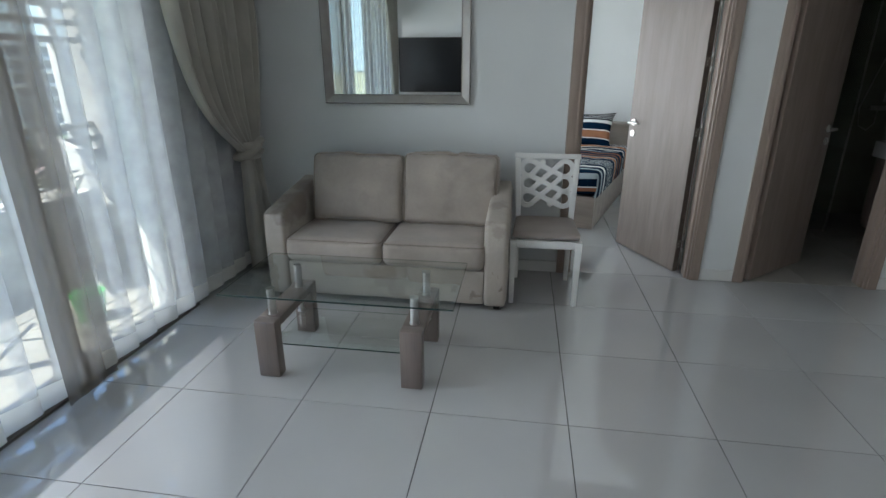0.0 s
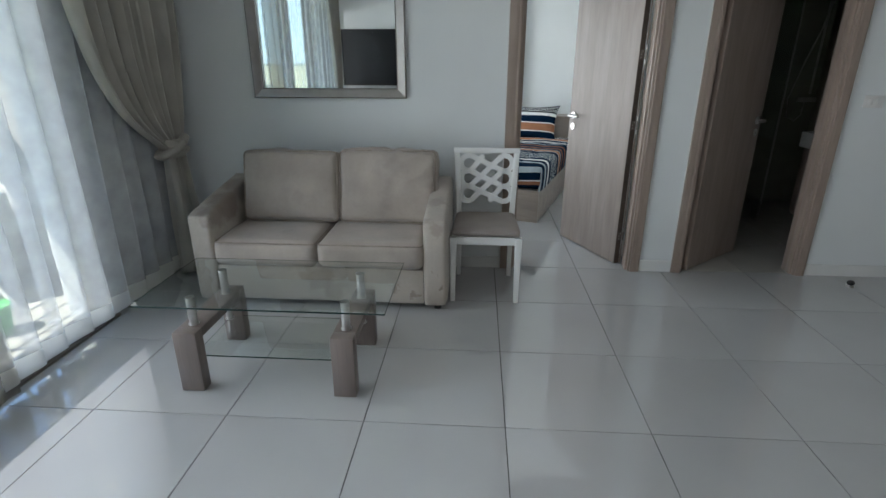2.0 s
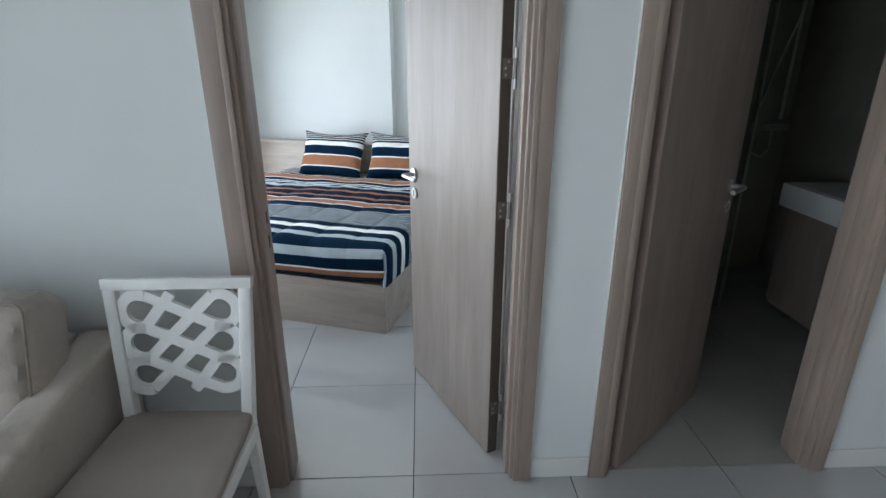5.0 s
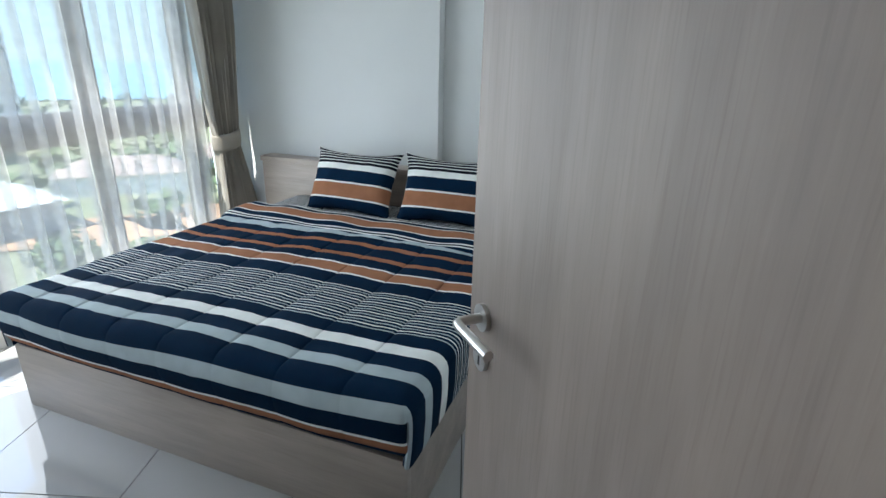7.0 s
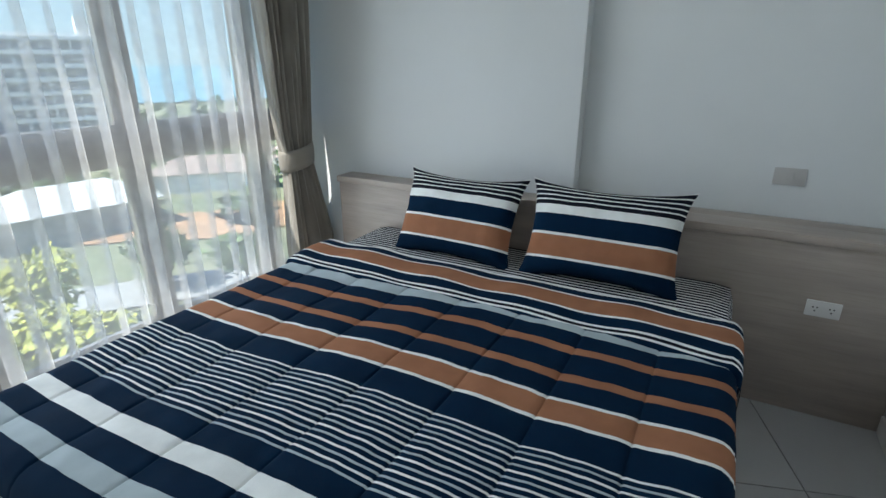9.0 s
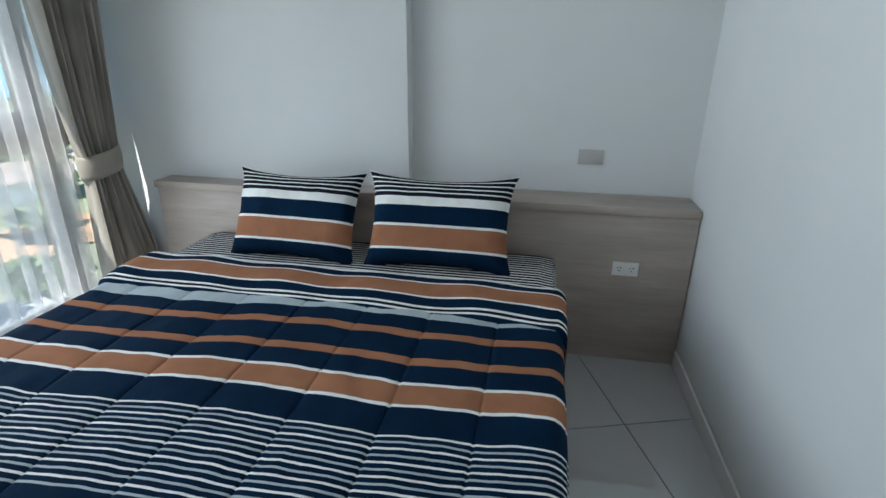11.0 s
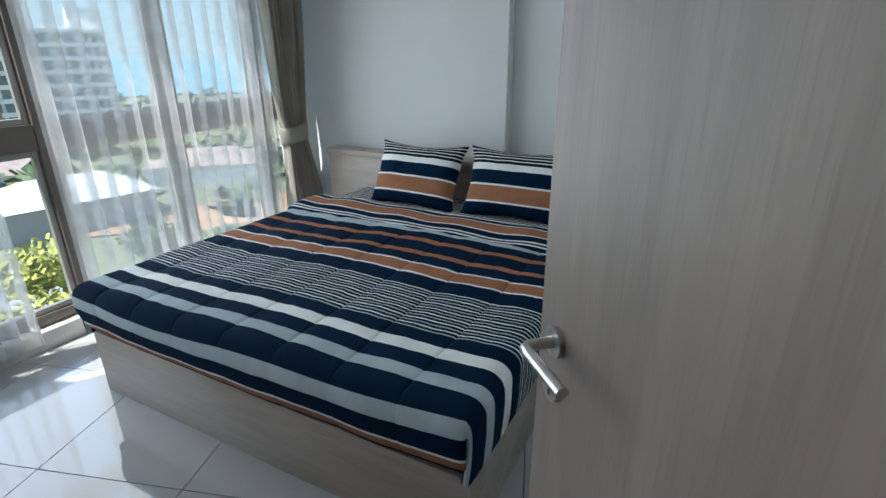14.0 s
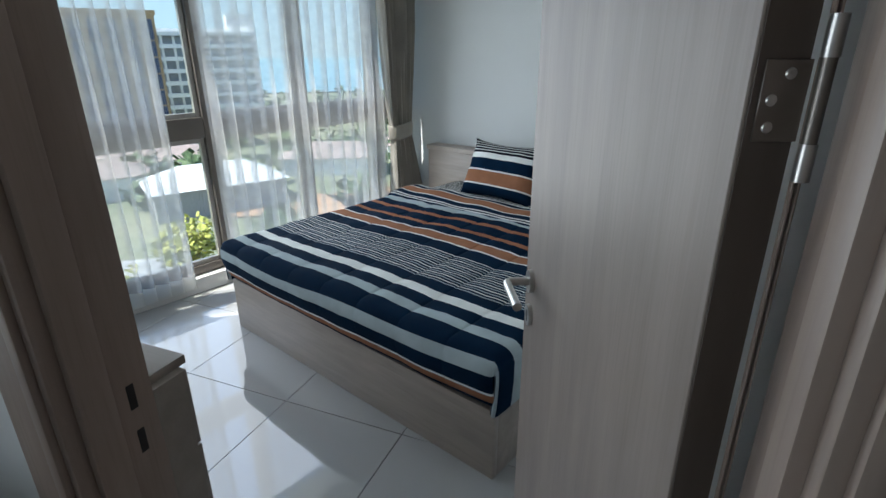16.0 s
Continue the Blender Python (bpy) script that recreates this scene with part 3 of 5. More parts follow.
# ---- curtains ----
def hang(bm, path, z_top, z_bot, folds, amp, rows=14, seed=1, ripple=0.0, shape=None, per=8, m_hem=None, hem=0.08, overlap=0.0):
    """Pleated cloth. path(s) gives the plan point and its normal; shape(z) gives (from, to) of the part of s used at that height and an amplitude factor."""
    rng = random.Random(seed)
    n = folds * per
    ph = [rng.uniform(-0.9, 0.9) for _ in range(folds + 2)]
    am = [rng.uniform(0.45, 1.25) for _ in range(folds + 2)]
    zs = [z_top + (z_bot - z_top) * i / rows for i in range(rows + 1)]
    if m_hem is not None:
        zs = [z for z in zs if z > z_bot + hem + 0.02] + [z_bot + hem, z_bot + hem * 0.5, z_bot]
    grid = []
    for z in zs:
        a, b, f = shape(z) if shape else (0, 1, 1)
        row = []
        for k in range(n + 1):
            s = k / n
            fi = s * folds
            i = int(fi)
            w = fi - i
            aa = am[i] * (1 - w) + am[i + 1] * w
            pp = ph[i] * (1 - w) + ph[i + 1] * w
            off = amp * f * aa * math.sin(2 * math.pi * fi + pp + 0.5 * math.sin(z * 1.7 + i))
            off += ripple * math.sin(z * 3.1 + fi * 1.3)
            roll = 0.0
            if overlap:
                # wave-pleated cloth that doubles back on itself once a pleat
                wv = math.sin(2 * math.pi * fi + 0.5 * pp)
                off = amp * (0.7 + 0.3 * aa) * wv + 0.005 * math.sin(z * 2.1 + fi * 1.9)
                roll = overlap * (0.55 + 0.45 * aa) * (1 + 0.10 * math.sin(z * 1.6 + 2.1 * fi)) * wv / folds
            (x, y), (nx, ny) = path(a + (b - a) * (s + roll))
            dz = 0.012 * math.sin(2 * math.pi * fi + pp) if z == zs[-1] else 0
            row.append(bm.verts.new((x + nx * off, y + ny * off, z + dz)))
        grid.append(row)
    for j, (r0, r1) in enumerate(zip(grid[:-1], grid[1:])):
        for p, q, r, t in zip(r0[:-1], r0[1:], r1[1:], r1[:-1]):
            f = bm.faces.new((p, q, r, t))
            f.smooth = True
            if m_hem is not None and j >= len(grid) - 3:
                f.material_index = m_hem


def straight(p, q, n):
    return lambda s: ((p[0] + (q[0] - p[0]) * s, p[1] + (q[1] - p[1]) * s), n)


def sheer(name, label, path, z_bot, folds, amp, seed, group, top=2.42, cloth=M_SHEER, overlap=0.34):
    bm = bmesh.new()
    hang(bm, path, top, z_bot, folds, amp, seed=seed, m_hem=1, per=24, rows=10, overlap=overlap, hem=0.10)
    ob = mesh_ob(name, bm, [cloth, M_SHEERHEM])
    return tagged(ob, label, "curtain", group)


sheer("sheer_curtain", "white sheer curtain hanging to the balcony track", straight((-2.02, 1.80), (-2.03, 3.59), (1, 0)), 0.055, 11, 0.034, 3, "living room sheers")
sheer("sheer_curtain", "white sheer curtain hanging to the balcony track", straight((-2.03, -0.74), (-2.02, 1.74), (1, 0)), 0.055, 14, 0.034, 5, "living room sheers")
bm = bmesh.new()
hang(bm, straight((-1.975, 1.60), (-1.985, 1.90), (1, 0)), 2.42, 0.03, 2, 0.022, seed=8)
tagged(mesh_ob("taupe_curtain_panel", bm, M_TAUPESHEER), "narrow translucent taupe curtain edge over the sheer", "curtain")

BU = -3.33
def bpath(v0, v1):
    p, q = bw(BU, v0), bw(BU, v1)
    return straight(p, q, (math.cos(THETA), math.sin(THETA)))
sheer("sheer_curtain", "white sheer curtain drawn partly aside at the bedroom window", bpath(4.98, 6.50), 0.05, 14, 0.028, 11, "bedroom sheers", 2.48, M_SHEERTHIN, 0.33)
sheer("sheer_curtain", "white sheer curtain bunched at the bedroom window", bpath(4.02, 4.74), 0.05, 9, 0.030, 13, "bedroom sheers", 2.48, M_SHEERTHIN, 0.33)
sheer("sheer_curtain", "white sheer curtain at the bedroom window", bpath(2.75, 3.95), 0.05, 11, 0.030, 17, "bedroom sheers", 2.48, M_SHEERTHIN, 0.33)


def drape(name, label, origin, m, span_top, tie_at, span_bot, z_top, z_tie, material, seed, folds=9, amp=0.045, tie_w=0.10, tie_y=0.0, swag=None):
    """A heavy curtain gathered by a tie: widths along local y, depth along local x."""
    ob = thing(name, label, "curtain", m)
    bm = bmesh.new()
    def shape(z):
        if z >= z_tie:
            k = ((z - z_tie) / (z_top - z_tie))
            e = (1 - (1 - k) ** 6) * (1 - swag) + swag * k if swag is not None else k ** 0.55
            return (tie_at[0] + (span_top[0] - tie_at[0]) * e, tie_at[1] + (span_top[1] - tie_at[1]) * e, 0.55 + 0.45 * min(1, k * 2))
        k = min(1, (z_tie - z) / 0.5)
        return (tie_at[0] + (span_bot[0] - tie_at[0]) * k, tie_at[1] + (span_bot[1] - tie_at[1]) * k, 0.55 + 0.4 * k)
    hang(bm, straight((0, 0), (0, 1), (1, 0)), z_top, 0.03, folds, amp, rows=34, seed=seed, shape=shape, per=10)
    body = part("cloth", bm, material, ob)
    sol = body.modifiers.new("thickness", "SOLIDIFY")
    sol.thickness = 0.004
    bm = bmesh.new()
    yc, yr = (tie_at[0] + tie_at[1]) / 2, (tie_at[1] - tie_at[0]) / 2 + 0.02
    rows = []
    for j in range(7):
        z = z_tie - tie_w / 2 + tie_w * j / 6
        bulge = 1 + 0.05 * math.sin(math.pi * j / 6)
        rows.append([bm.verts.new(((amp * 0.75 + 0.018) * bulge * math.cos(a), yc + yr * bulge * math.sin(a), z + tie_y * math.sin(a))) for a in (k * 2 * math.pi / 32 for k in range(32))])
    for r0, r1 in zip(rows[:-1], rows[1:]):
        for k in range(32):
            bm.faces.new((r0[k], r0[(k + 1) % 32], r1[(k + 1) % 32], r1[k]))
    t = part("tie_band", bm, material, ob, "cloth tie band")
    s2 = t.modifiers.new("thickness", "SOLIDIFY")
    s2.thickness = 0.006
    return ob


drape("drape", "beige lined curtain gathered by a tie near the corner", None, Matrix.Translation((-1.95, 0, 0)), (2.62, 3.59), (3.27, 3.42), (3.27, 3.46), 2.45, 0.90, M_DRAPE, 21, folds=9, amp=0.07, tie_w=0.12, swag=0.2)
drape("drape", "beige lined curtain hanging beside the television wall", None, Matrix.Translation((-1.96, 0, 0)), (-0.74, -0.30), (-0.72, -0.60), (-0.74, -0.50), 2.45, 0.90, M_DRAPE, 23, folds=6, amp=0.05)
drape("drape", "grey-beige lined curtain gathered by a tie beside the bed", None, BED @ Matrix.Translation((-3.22, 0, 0)), (6.34, 6.74), (6.46, 6.66), (6.44, 6.78), 2.48, 0.90, M_DRAPE2, 25, folds=8, amp=0.075, tie_w=0.12, tie_y=0.02)

knot = thing("curtain_knot", "rolled beige cloth knot tying the corner curtain", "curtain tie")
bm = bmesh.new()
for k, (tilt, r0) in enumerate(((0.5, 0.030), (-0.35, 0.024))):
    pts = [(-1.95 + 0.075 * math.cos(a), 3.345 + 0.095 * math.sin(a), 0.905 + 0.01 * k + tilt * 0.10 * math.sin(a + 0.6)) for a in (i * 2 * math.pi / 22 for i in range(23))]
    tube(bm, pts, r0, 10)
for v in bm.verts:
    v.co += Vector((1, 1, 1)) * 0.008 * noise.noise(v.co * 26)
part("wrap", bm, M_DRAPE, knot)

# ---- living room: sofa ----
def cushion(bm, x0, x1, y0, y1, z0, z1, r=0.05, crown=0.02, n=14, seed=0, crease=0.006, m=None, rise=1.0, rumple=0.0):
    """A stuffed cushion: rounded box with a crowned top and soft creases."""
    rng = random.Random(seed)
    o1, o2 = rng.uniform(0, 50), rng.uniform(0, 50)
    c = Vector(((x0 + x1) / 2, (y0 + y1) / 2, (z0 + z1) / 2))
    h = Vector(((x1 - x0) / 2, (y1 - y0) / 2, (z1 - z0) / 2))
    t = bmesh.new()
    bmesh.ops.create_cube(t, size=2)
    bmesh.ops.subdivide_edges(t, edges=t.edges[:], cuts=n, use_grid_fill=True)
    vmap = {}
    for v in t.verts:
        p = v.co.copy()
        q = Vector((p.x * h.x, p.y * h.y, p.z * h.z))
        inner = Vector([max(-(hh - r), min(hh - r, a)) for a, hh in zip(q, h)])
        d = q - inner
        if d.length > 1e-6:
            q = inner + d.normalized() * min(d.length, r) if sum(abs(a) > 1e-6 for a in d) > 1 else q
        fx, fy, fz = 1 - p.x ** 2, 1 - p.y ** 2, 1 - p.z ** 2
        q.z += p.z * crown * rise * max(fx, 0) ** 0.5 * max(fy, 0) ** 0.5
        q.y += p.y * crown * 0.8 * max(fx, 0) ** 0.5 * max(fz, 0) ** 0.5
        q.x += p.x * crown * 0.3 * max(fy, 0) ** 0.5 * max(fz, 0) ** 0.5
        nz = noise.noise(Vector((q.x * 7 + o1, q.y * 7 + o2, q.z * 7))) * crease + noise.noise(Vector((q.x * 18 + o2, q.y * 18, q.z * 14 + o1))) * crease * 0.45
        q += q.normalized() * nz
        if rumple:
            # slack cloth: creases fanning down from the top edge and the far corner
            up = max(0.0, (p.z + 0.1) / 1.1)
            fan = 1.2 - 2 * abs(math.sin((p.x * 0.8 + 1.6) * 8 * (1.25 - 0.35 * p.z) + 1.8 * noise.noise(Vector((p.x * 2 + o1, 0, p.z * 2))))) ** 0.55
            q.y -= rumple * (0.25 + 0.75 * up) * fan * (0.35 + 0.65 * max(0, p.x + 0.3) / 1.3) * max(fx, 0) ** 0.4 * (p.y < 0)
            q.z += (rumple * 1.1 * noise.noise(Vector((p.x * 4.5 + o2, p.y * 1.5, 3))) + 0.012 * (0.3 - p.x) * fx) * up * up
        q += c
        if m is not None:
            q = m @ q
        vmap[v] = bm.verts.new(q)
    for f in t.faces:
        bm.faces.new([vmap[v] for v in f.verts])
    t.free()


def piping(parent, x0, x1, z0, z1, y, r, m, flat=False):
    """A corded seam round the front (or, flat, the top) edge of a cushion."""
    pts = []
    for cx, cz, a0 in ((x1 - r, z1 - r, 0), (x0 + r, z1 - r, 90), (x0 + r, z0 + r, 180), (x1 - r, z0 + r, 270)):
        for k in range(5):
            a = radians(a0 + k * 22.5)
            q = (cx + r * math.cos(a), cz + r * math.sin(a))
            pts.append(m @ (Vector((q[0], q[1], y)) if flat else Vector((q[0], y, q[1]))))
    bm = bmesh.new()
    tube(bm, pts + pts[:1], 0.0042, 6)
    part("piping", bm, M_SEAM, parent, "darker corded seam")


SX0, SX1, SY0, SY1 = -1.655, -0.105, 2.865, 3.585
sofa = thing("sofa", "stained taupe fabric two-seat sofa against the white wall", "sofa")
bm = bmesh.new()
cushion(bm, SX0 + 0.14, SX1 - 0.14, SY0 + 0.012, SY1 - 0.03, 0.035, 0.265, r=0.02, crown=0.004, crease=0.003)
part("base", bm, M_SOFAFRONT, sofa)
bm = bmesh.new()
cushion(bm, SX0 + 0.13, SX1 - 0.13, 3.40, SY1, 0.04, 0.70, r=0.05, crown=0.01, crease=0.004)
part("back_frame", bm, M_SOFA, sofa)
for x0, x1 in ((SX0, SX0 + 0.145), (SX1 - 0.145, SX1)):
    bm = bmesh.new()
    cushion(bm, x0, x1, SY0, SY1, 0.03, 0.58, r=0.028, crown=0.006, seed=int(x0 * 100), crease=0.004)
    for v in bm.verts:
        k = max(0.0, (v.co.y - SY0) / (SY1 - SY0))
        if v.co.z > 0.3:
            v.co.z += 0.115 * k * (v.co.z - 0.3) / 0.28
    part("armrest", bm, M_SOFAARM, sofa)
mid = (SX0 + SX1) / 2 - 0.005
for i, (x0, x1) in enumerate(((SX0 + 0.145, mid - 0.004), (mid + 0.004, SX1 - 0.140))):
    bm = bmesh.new()
    cushion(bm, x0, x1, SY0 - 0.012, 3.42, 0.268, 0.425, r=0.038, crown=0.020, n=24, seed=40 + i, crease=0.006)
    seat = part("seat_cushion", bm, M_SOFA, sofa)
    piping(seat, x0 + 0.004, x1 - 0.004, SY0 - 0.006, 3.40, 0.417, 0.03, Matrix(), True)

    bm = bmesh.new()
    lean = Matrix.Translation((0, 3.31, 0.43)) @ Matrix.Rotation(radians(-13), 4, "X") @ Matrix.Translation((0, -3.31, -0.43))
    cushion(bm, (-1.462, -0.826)[i], (-0.838, -0.205)[i], 3.215, 3.385, 0.43, 0.880 + 0.010 * i, r=0.030, crown=0.048, n=34, seed=50 + i, crease=0.008, m=lean, rise=(0.25, 0.4)[i], rumple=(0.007, 0.016)[i])
    back = part("back_cushion", bm, M_SOFA, sofa)
    piping(back, (-1.462, -0.826)[i] + 0.004, (-0.838, -0.205)[i] - 0.004, 0.434, 0.878 + 0.010 * i, 3.222, 0.03, lean)
for x in (SX0 + 0.06, SX1 - 0.06):
    for y in (SY0 + 0.06, SY1 - 0.06):
        bm = bmesh.new()
        cyl(bm, (x, y, 0), (x, y, 0.045), 0.022)
        part("foot", bm, M_BLACK, sofa, "short black plastic foot")

# ---- living room: glass coffee table ----
table = thing("coffee_table", "two-tier clear glass coffee table on grey wood legs", "coffee table")
for x0, x1 in ((-1.285, -1.178), (-0.570, -0.466)):
    for y0, y1 in ((1.99, 2.055), (2.445, 2.51)):
        block("leg", M_TABLEWOOD, table, x0, x1, y0, y1, 0.0, 0.30, bevel=0.004, label="grey-brown wood veneer leg")
    block("beam", M_TABLEWOOD, table, x0, x1, 2.053, 2.447, 0.255, 0.299, bevel=0.003, label="grey-brown wood veneer cross beam")
    for y in (2.09, 2.41):
        xc = (x0 + x1) / 2
        bm = bmesh.new()
        cyl(bm, (xc, y, 0.299), (xc, y, 0.428), 0.0195, n=28)
        cyl(bm, (xc, y, 0.299), (xc, y, 0.304), 0.024, n=28)
        cyl(bm, (xc, y, 0.4275), (xc, y, 0.4295), 0.0225, n=28)
        part("post", bm, M_METAL, table, "polished steel post")
        bm = bmesh.new()
        cyl(bm, (xc, y, 0.160), (xc, y, 0.256), 0.0165, n=24)
        cyl(bm, (xc, y, 0.158), (xc, y, 0.163), 0.022, n=24)
        part("shelf_hanger", bm, M_METAL, table, "steel shelf hanger")


def glass_sheet(name, x0, x1, y0, y1, z0, z1, parent):
    bm = bmesh.new()
    box(bm, x0, x1, y0, y1, z0, z1, bevel=0.0015, segs=1)
    bm.normal_update()
    for f in bm.faces:
        f.material_index = 0 if abs(f.normal.z) > 0.9 else 1
    ob = part(name, bm, [M_GLASS, M_GLASSEDGE], parent, "clear glass with green edge", smooth=False)
    ob.visible_shadow = False
    return ob


glass_sheet("glass_top", -1.445, -0.317, 1.975, 2.56, 0.430, 0.438, table)
glass_sheet("glass_shelf", -1.235, -0.515, 2.05, 2.45, 0.150, 0.157, table)

# ---- living room: dining chair ----
chair = thing("dining_chair", "white lacquered chair with interlaced back and taupe vinyl seat", "chair")
CX0, CX1, CY0, CY1 = -0.098, 0.338, 3.005, 3.44
def slanted(bm, a, b, wx, wy):
    """A tapered square bar from a to b; wx, wy: its widths at both ends."""
    vs = []
    for p, k in ((a, 0), (b, 1)):
        for sx, sy in ((-1, -1), (1, -1), (1, 1), (-1, 1)):
            vs.append(bm.verts.new((p[0] + sx * wx[k] / 2, p[1] + sy * wy[k] / 2, p[2])))
    for q in ((3, 2, 1, 0), (4, 5, 6, 7), (0, 1, 5, 4), (1, 2, 6, 5), (2, 3, 7, 6), (3, 0, 4, 7)):
        bm.faces.new([vs[i] for i in q])
    bmesh.ops.bevel(bm, geom=bm.edges[:], offset=0.003, segments=1, affect="EDGES")
for x in (CX0 + 0.02, CX1 - 0.02):
    bm = bmesh.new()
    slanted(bm, (x, CY0 + 0.02, 0), (x, CY0 + 0.02, 0.43), (0.028, 0.042), (0.028, 0.042))
    part("leg", bm, M_WHITE, chair)
    bm = bmesh.new()
    xi = x + (0.022 if x < 0.1 else -0.022)
    slanted(bm, (xi, CY1 + 0.02, 0), (xi, CY1 - 0.02, 0.44), (0.028, 0.036), (0.03, 0.04))
    part("leg", bm, M_WHITE, chair)
    bm = bmesh.new()
    slanted(bm, (xi, CY1 - 0.02, 0.43), (x, CY1 + 0.053, 0.890), (0.036, 0.036), (0.04, 0.028))
    part("back_post", bm, M_WHITE, chair)
for d in ((CX0 + 0.04, CX1 - 0.04, CY0 + 0.004, CY0 + 0.03), (CX0 + 0.06, CX1 - 0.06, CY1 - 0.035, CY1 - 0.012)):
    block("apron", M_WHITE, chair, *d, 0.385, 0.435, bevel=0.002)
for x in (CX0 + 0.014, CX1 - 0.036):
    block("apron", M_WHITE, chair, x, x + 0.022, CY0 + 0.035, CY1 - 0.03, 0.385, 0.435, bevel=0.002)
bm = bmesh.new()
cushion(bm, CX0 + 0.012, CX1 - 0.012, CY0 + 0.008, CY1 - 0.012, 0.436, 0.478, r=0.018, crown=0.012, crease=0.002)
for v in bm.verts:
    k = (v.co.y - CY0) / (CY1 - CY0)
    v.co.x = 0.12 + (v.co.x - 0.12) * (1 - 0.07 * k)
part("seat", bm, M_SEAT, chair, "taupe vinyl padded seat")
BACK = Matrix.Translation((0.12, CY1 - 0.02, 0.43)) @ Matrix.Rotation(-math.atan2(0.075, 0.475), 4, "X")
bm = bmesh.new()
box(bm, -0.218, 0.218, -0.014, 0.014, 0.437, 0.471, bevel=0.003, m=BACK)
part("top_rail", bm, M_WHITE, chair)
def ribbon(pts, w=0.033, d=0.016, name="fretwork_strap"):
    """A flat fretwork band following pts in the plane of the chair back."""
    bm = bmesh.new()
    rings = []
    for i, p in enumerate(pts):
        a, b = Vector(pts[max(i - 1, 0)]), Vector(pts[min(i + 1, len(pts) - 1)])
        t = (b - a).normalized()
        n = Vector((-t.y, t.x)) * w / 2
        c = Vector(p)
        rings.append([bm.verts.new(BACK @ Vector((v.x, y, v.y))) for v, y in ((c + n, -d / 2), (c - n, -d / 2), (c - n, d / 2), (c + n, d / 2))])
    for r0, r1 in zip(rings[:-1], rings[1:]):
        for k in range(4):
            bm.faces.new((r0[k], r0[(k + 1) % 4], r1[(k + 1) % 4], r1[k]))
    bm.faces.new(rings[0][::-1]), bm.faces.new(rings[-1])
    part(name, bm, M_WHITE, chair, smooth=False)


def loop_end(cx, cz, r, s):
    """The round end of a fretwork loop, open towards the middle; s: side."""
    return [(cx + s * r * math.cos(a), cz + r * math.sin(a)) for a in (radians(k) for k in range(-112, 113, 14))]
ROWS = (0.372, 0.271, 0.170)
R0, XE = 0.050, 0.119
for i, z in enumerate(ROWS):
    for s in (-1, 1):
        ribbon(loop_end(s * XE, z, R0, s), name="fretwork_loop")
ea = radians(112)
def top_of(s, z): return (s * XE + s * R0 * math.cos(ea), z + R0 * math.sin(ea))
def low_of(s, z): return (s * XE + s * R0 * math.cos(ea), z - R0 * math.sin(ea))
ribbon(d=0.0145, pts=[top_of(-1, ROWS[0]), low_of(1, ROWS[0])])
ribbon(d=0.0145, pts=[top_of(-1, ROWS[1]), low_of(1, ROWS[1])])
ribbon(d=0.0145, pts=[top_of(-1, ROWS[2]), low_of(1, ROWS[2])])
ribbon(d=0.0135, pts=[low_of(-1, ROWS[0]), (-0.022, ROWS[0] + 0.052)])
ribbon(d=0.0135, pts=[low_of(-1, ROWS[1]), top_of(1, ROWS[0])])
ribbon(d=0.0135, pts=[low_of(-1, ROWS[2]), top_of(1, ROWS[1])])
ribbon(d=0.0135, pts=[(0.022, ROWS[2] - 0.052), top_of(1, ROWS[2])])
for s in (-1, 1):
    ribbon([(s * (XE + R0 + 0.012), ROWS[0]), (s * 0.205, ROWS[0])], w=0.02, d=0.012)
    ribbon([(s * (XE + R0 + 0.012), ROWS[2]), (s * 0.20, ROWS[2])], w=0.02, d=0.012)

# ---- living room: mirror, switch, door stop, television ----
mirror = thing("wall_mirror", "large wall mirror in a brushed silver frame", "mirror")
MX0, MX1, MZ0, MZ1 = -1.450, -0.420, 1.200, 2.02
def mitred(name, quad, parent):
    """One mitred side of the frame: a bevelled profile between outer and inner corners."""
    (ax, az), (bx, bz), (cx, cz), (dx, dz) = quad
    bm = bmesh.new()
    prof = ((0.0, 0.0), (0.0, 0.024), (0.1, 0.030), (0.86, 0.020), (1.0, 0.014), (1.0, 0.0))
    rows = []
    for (ox, oz), (ix, iz) in (((ax, az), (dx, dz)), ((bx, bz), (cx, cz))):
        rows.append([bm.verts.new((ox + (ix - ox) * k, WALL_Y - 0.004 - h, oz + (iz - oz) * k)) for k, h in prof])
    n = len(prof)
    for k in range(n):
        bm.faces.new((rows[0][k], rows[0][(k + 1) % n], rows[1][(k + 1) % n], rows[1][k]))
    bm.faces.new(rows[0][::-1]), bm.faces.new(rows[1])
    return part(name, bm, M_MIRFRAME, parent, smooth=False)
o = [(MX0, MZ0), (MX1, MZ0), (MX1, MZ1), (MX0, MZ1)]
w_ = 0.064
inn = [(MX0 + w_, MZ0 + w_), (MX1 - w_, MZ0 + w_), (MX1 - w_, MZ1 - w_), (MX0 + w_, MZ1 - w_)]
for k in range(4):
    j = (k + 1) % 4
    mitred("frame_side", (o[k], o[j], inn[j], inn[k]), mirror)
bm = bmesh.new()
box(bm, MX0 + w_ - 0.006, MX1 - w_ + 0.006, WALL_Y - 0.015, WALL_Y - 0.004, MZ0 + w_ - 0.006, MZ1 - w_ + 0.006)
part("mirror_glass", bm, M_MIRROR, mirror, "silvered mirror glass", smooth=False)


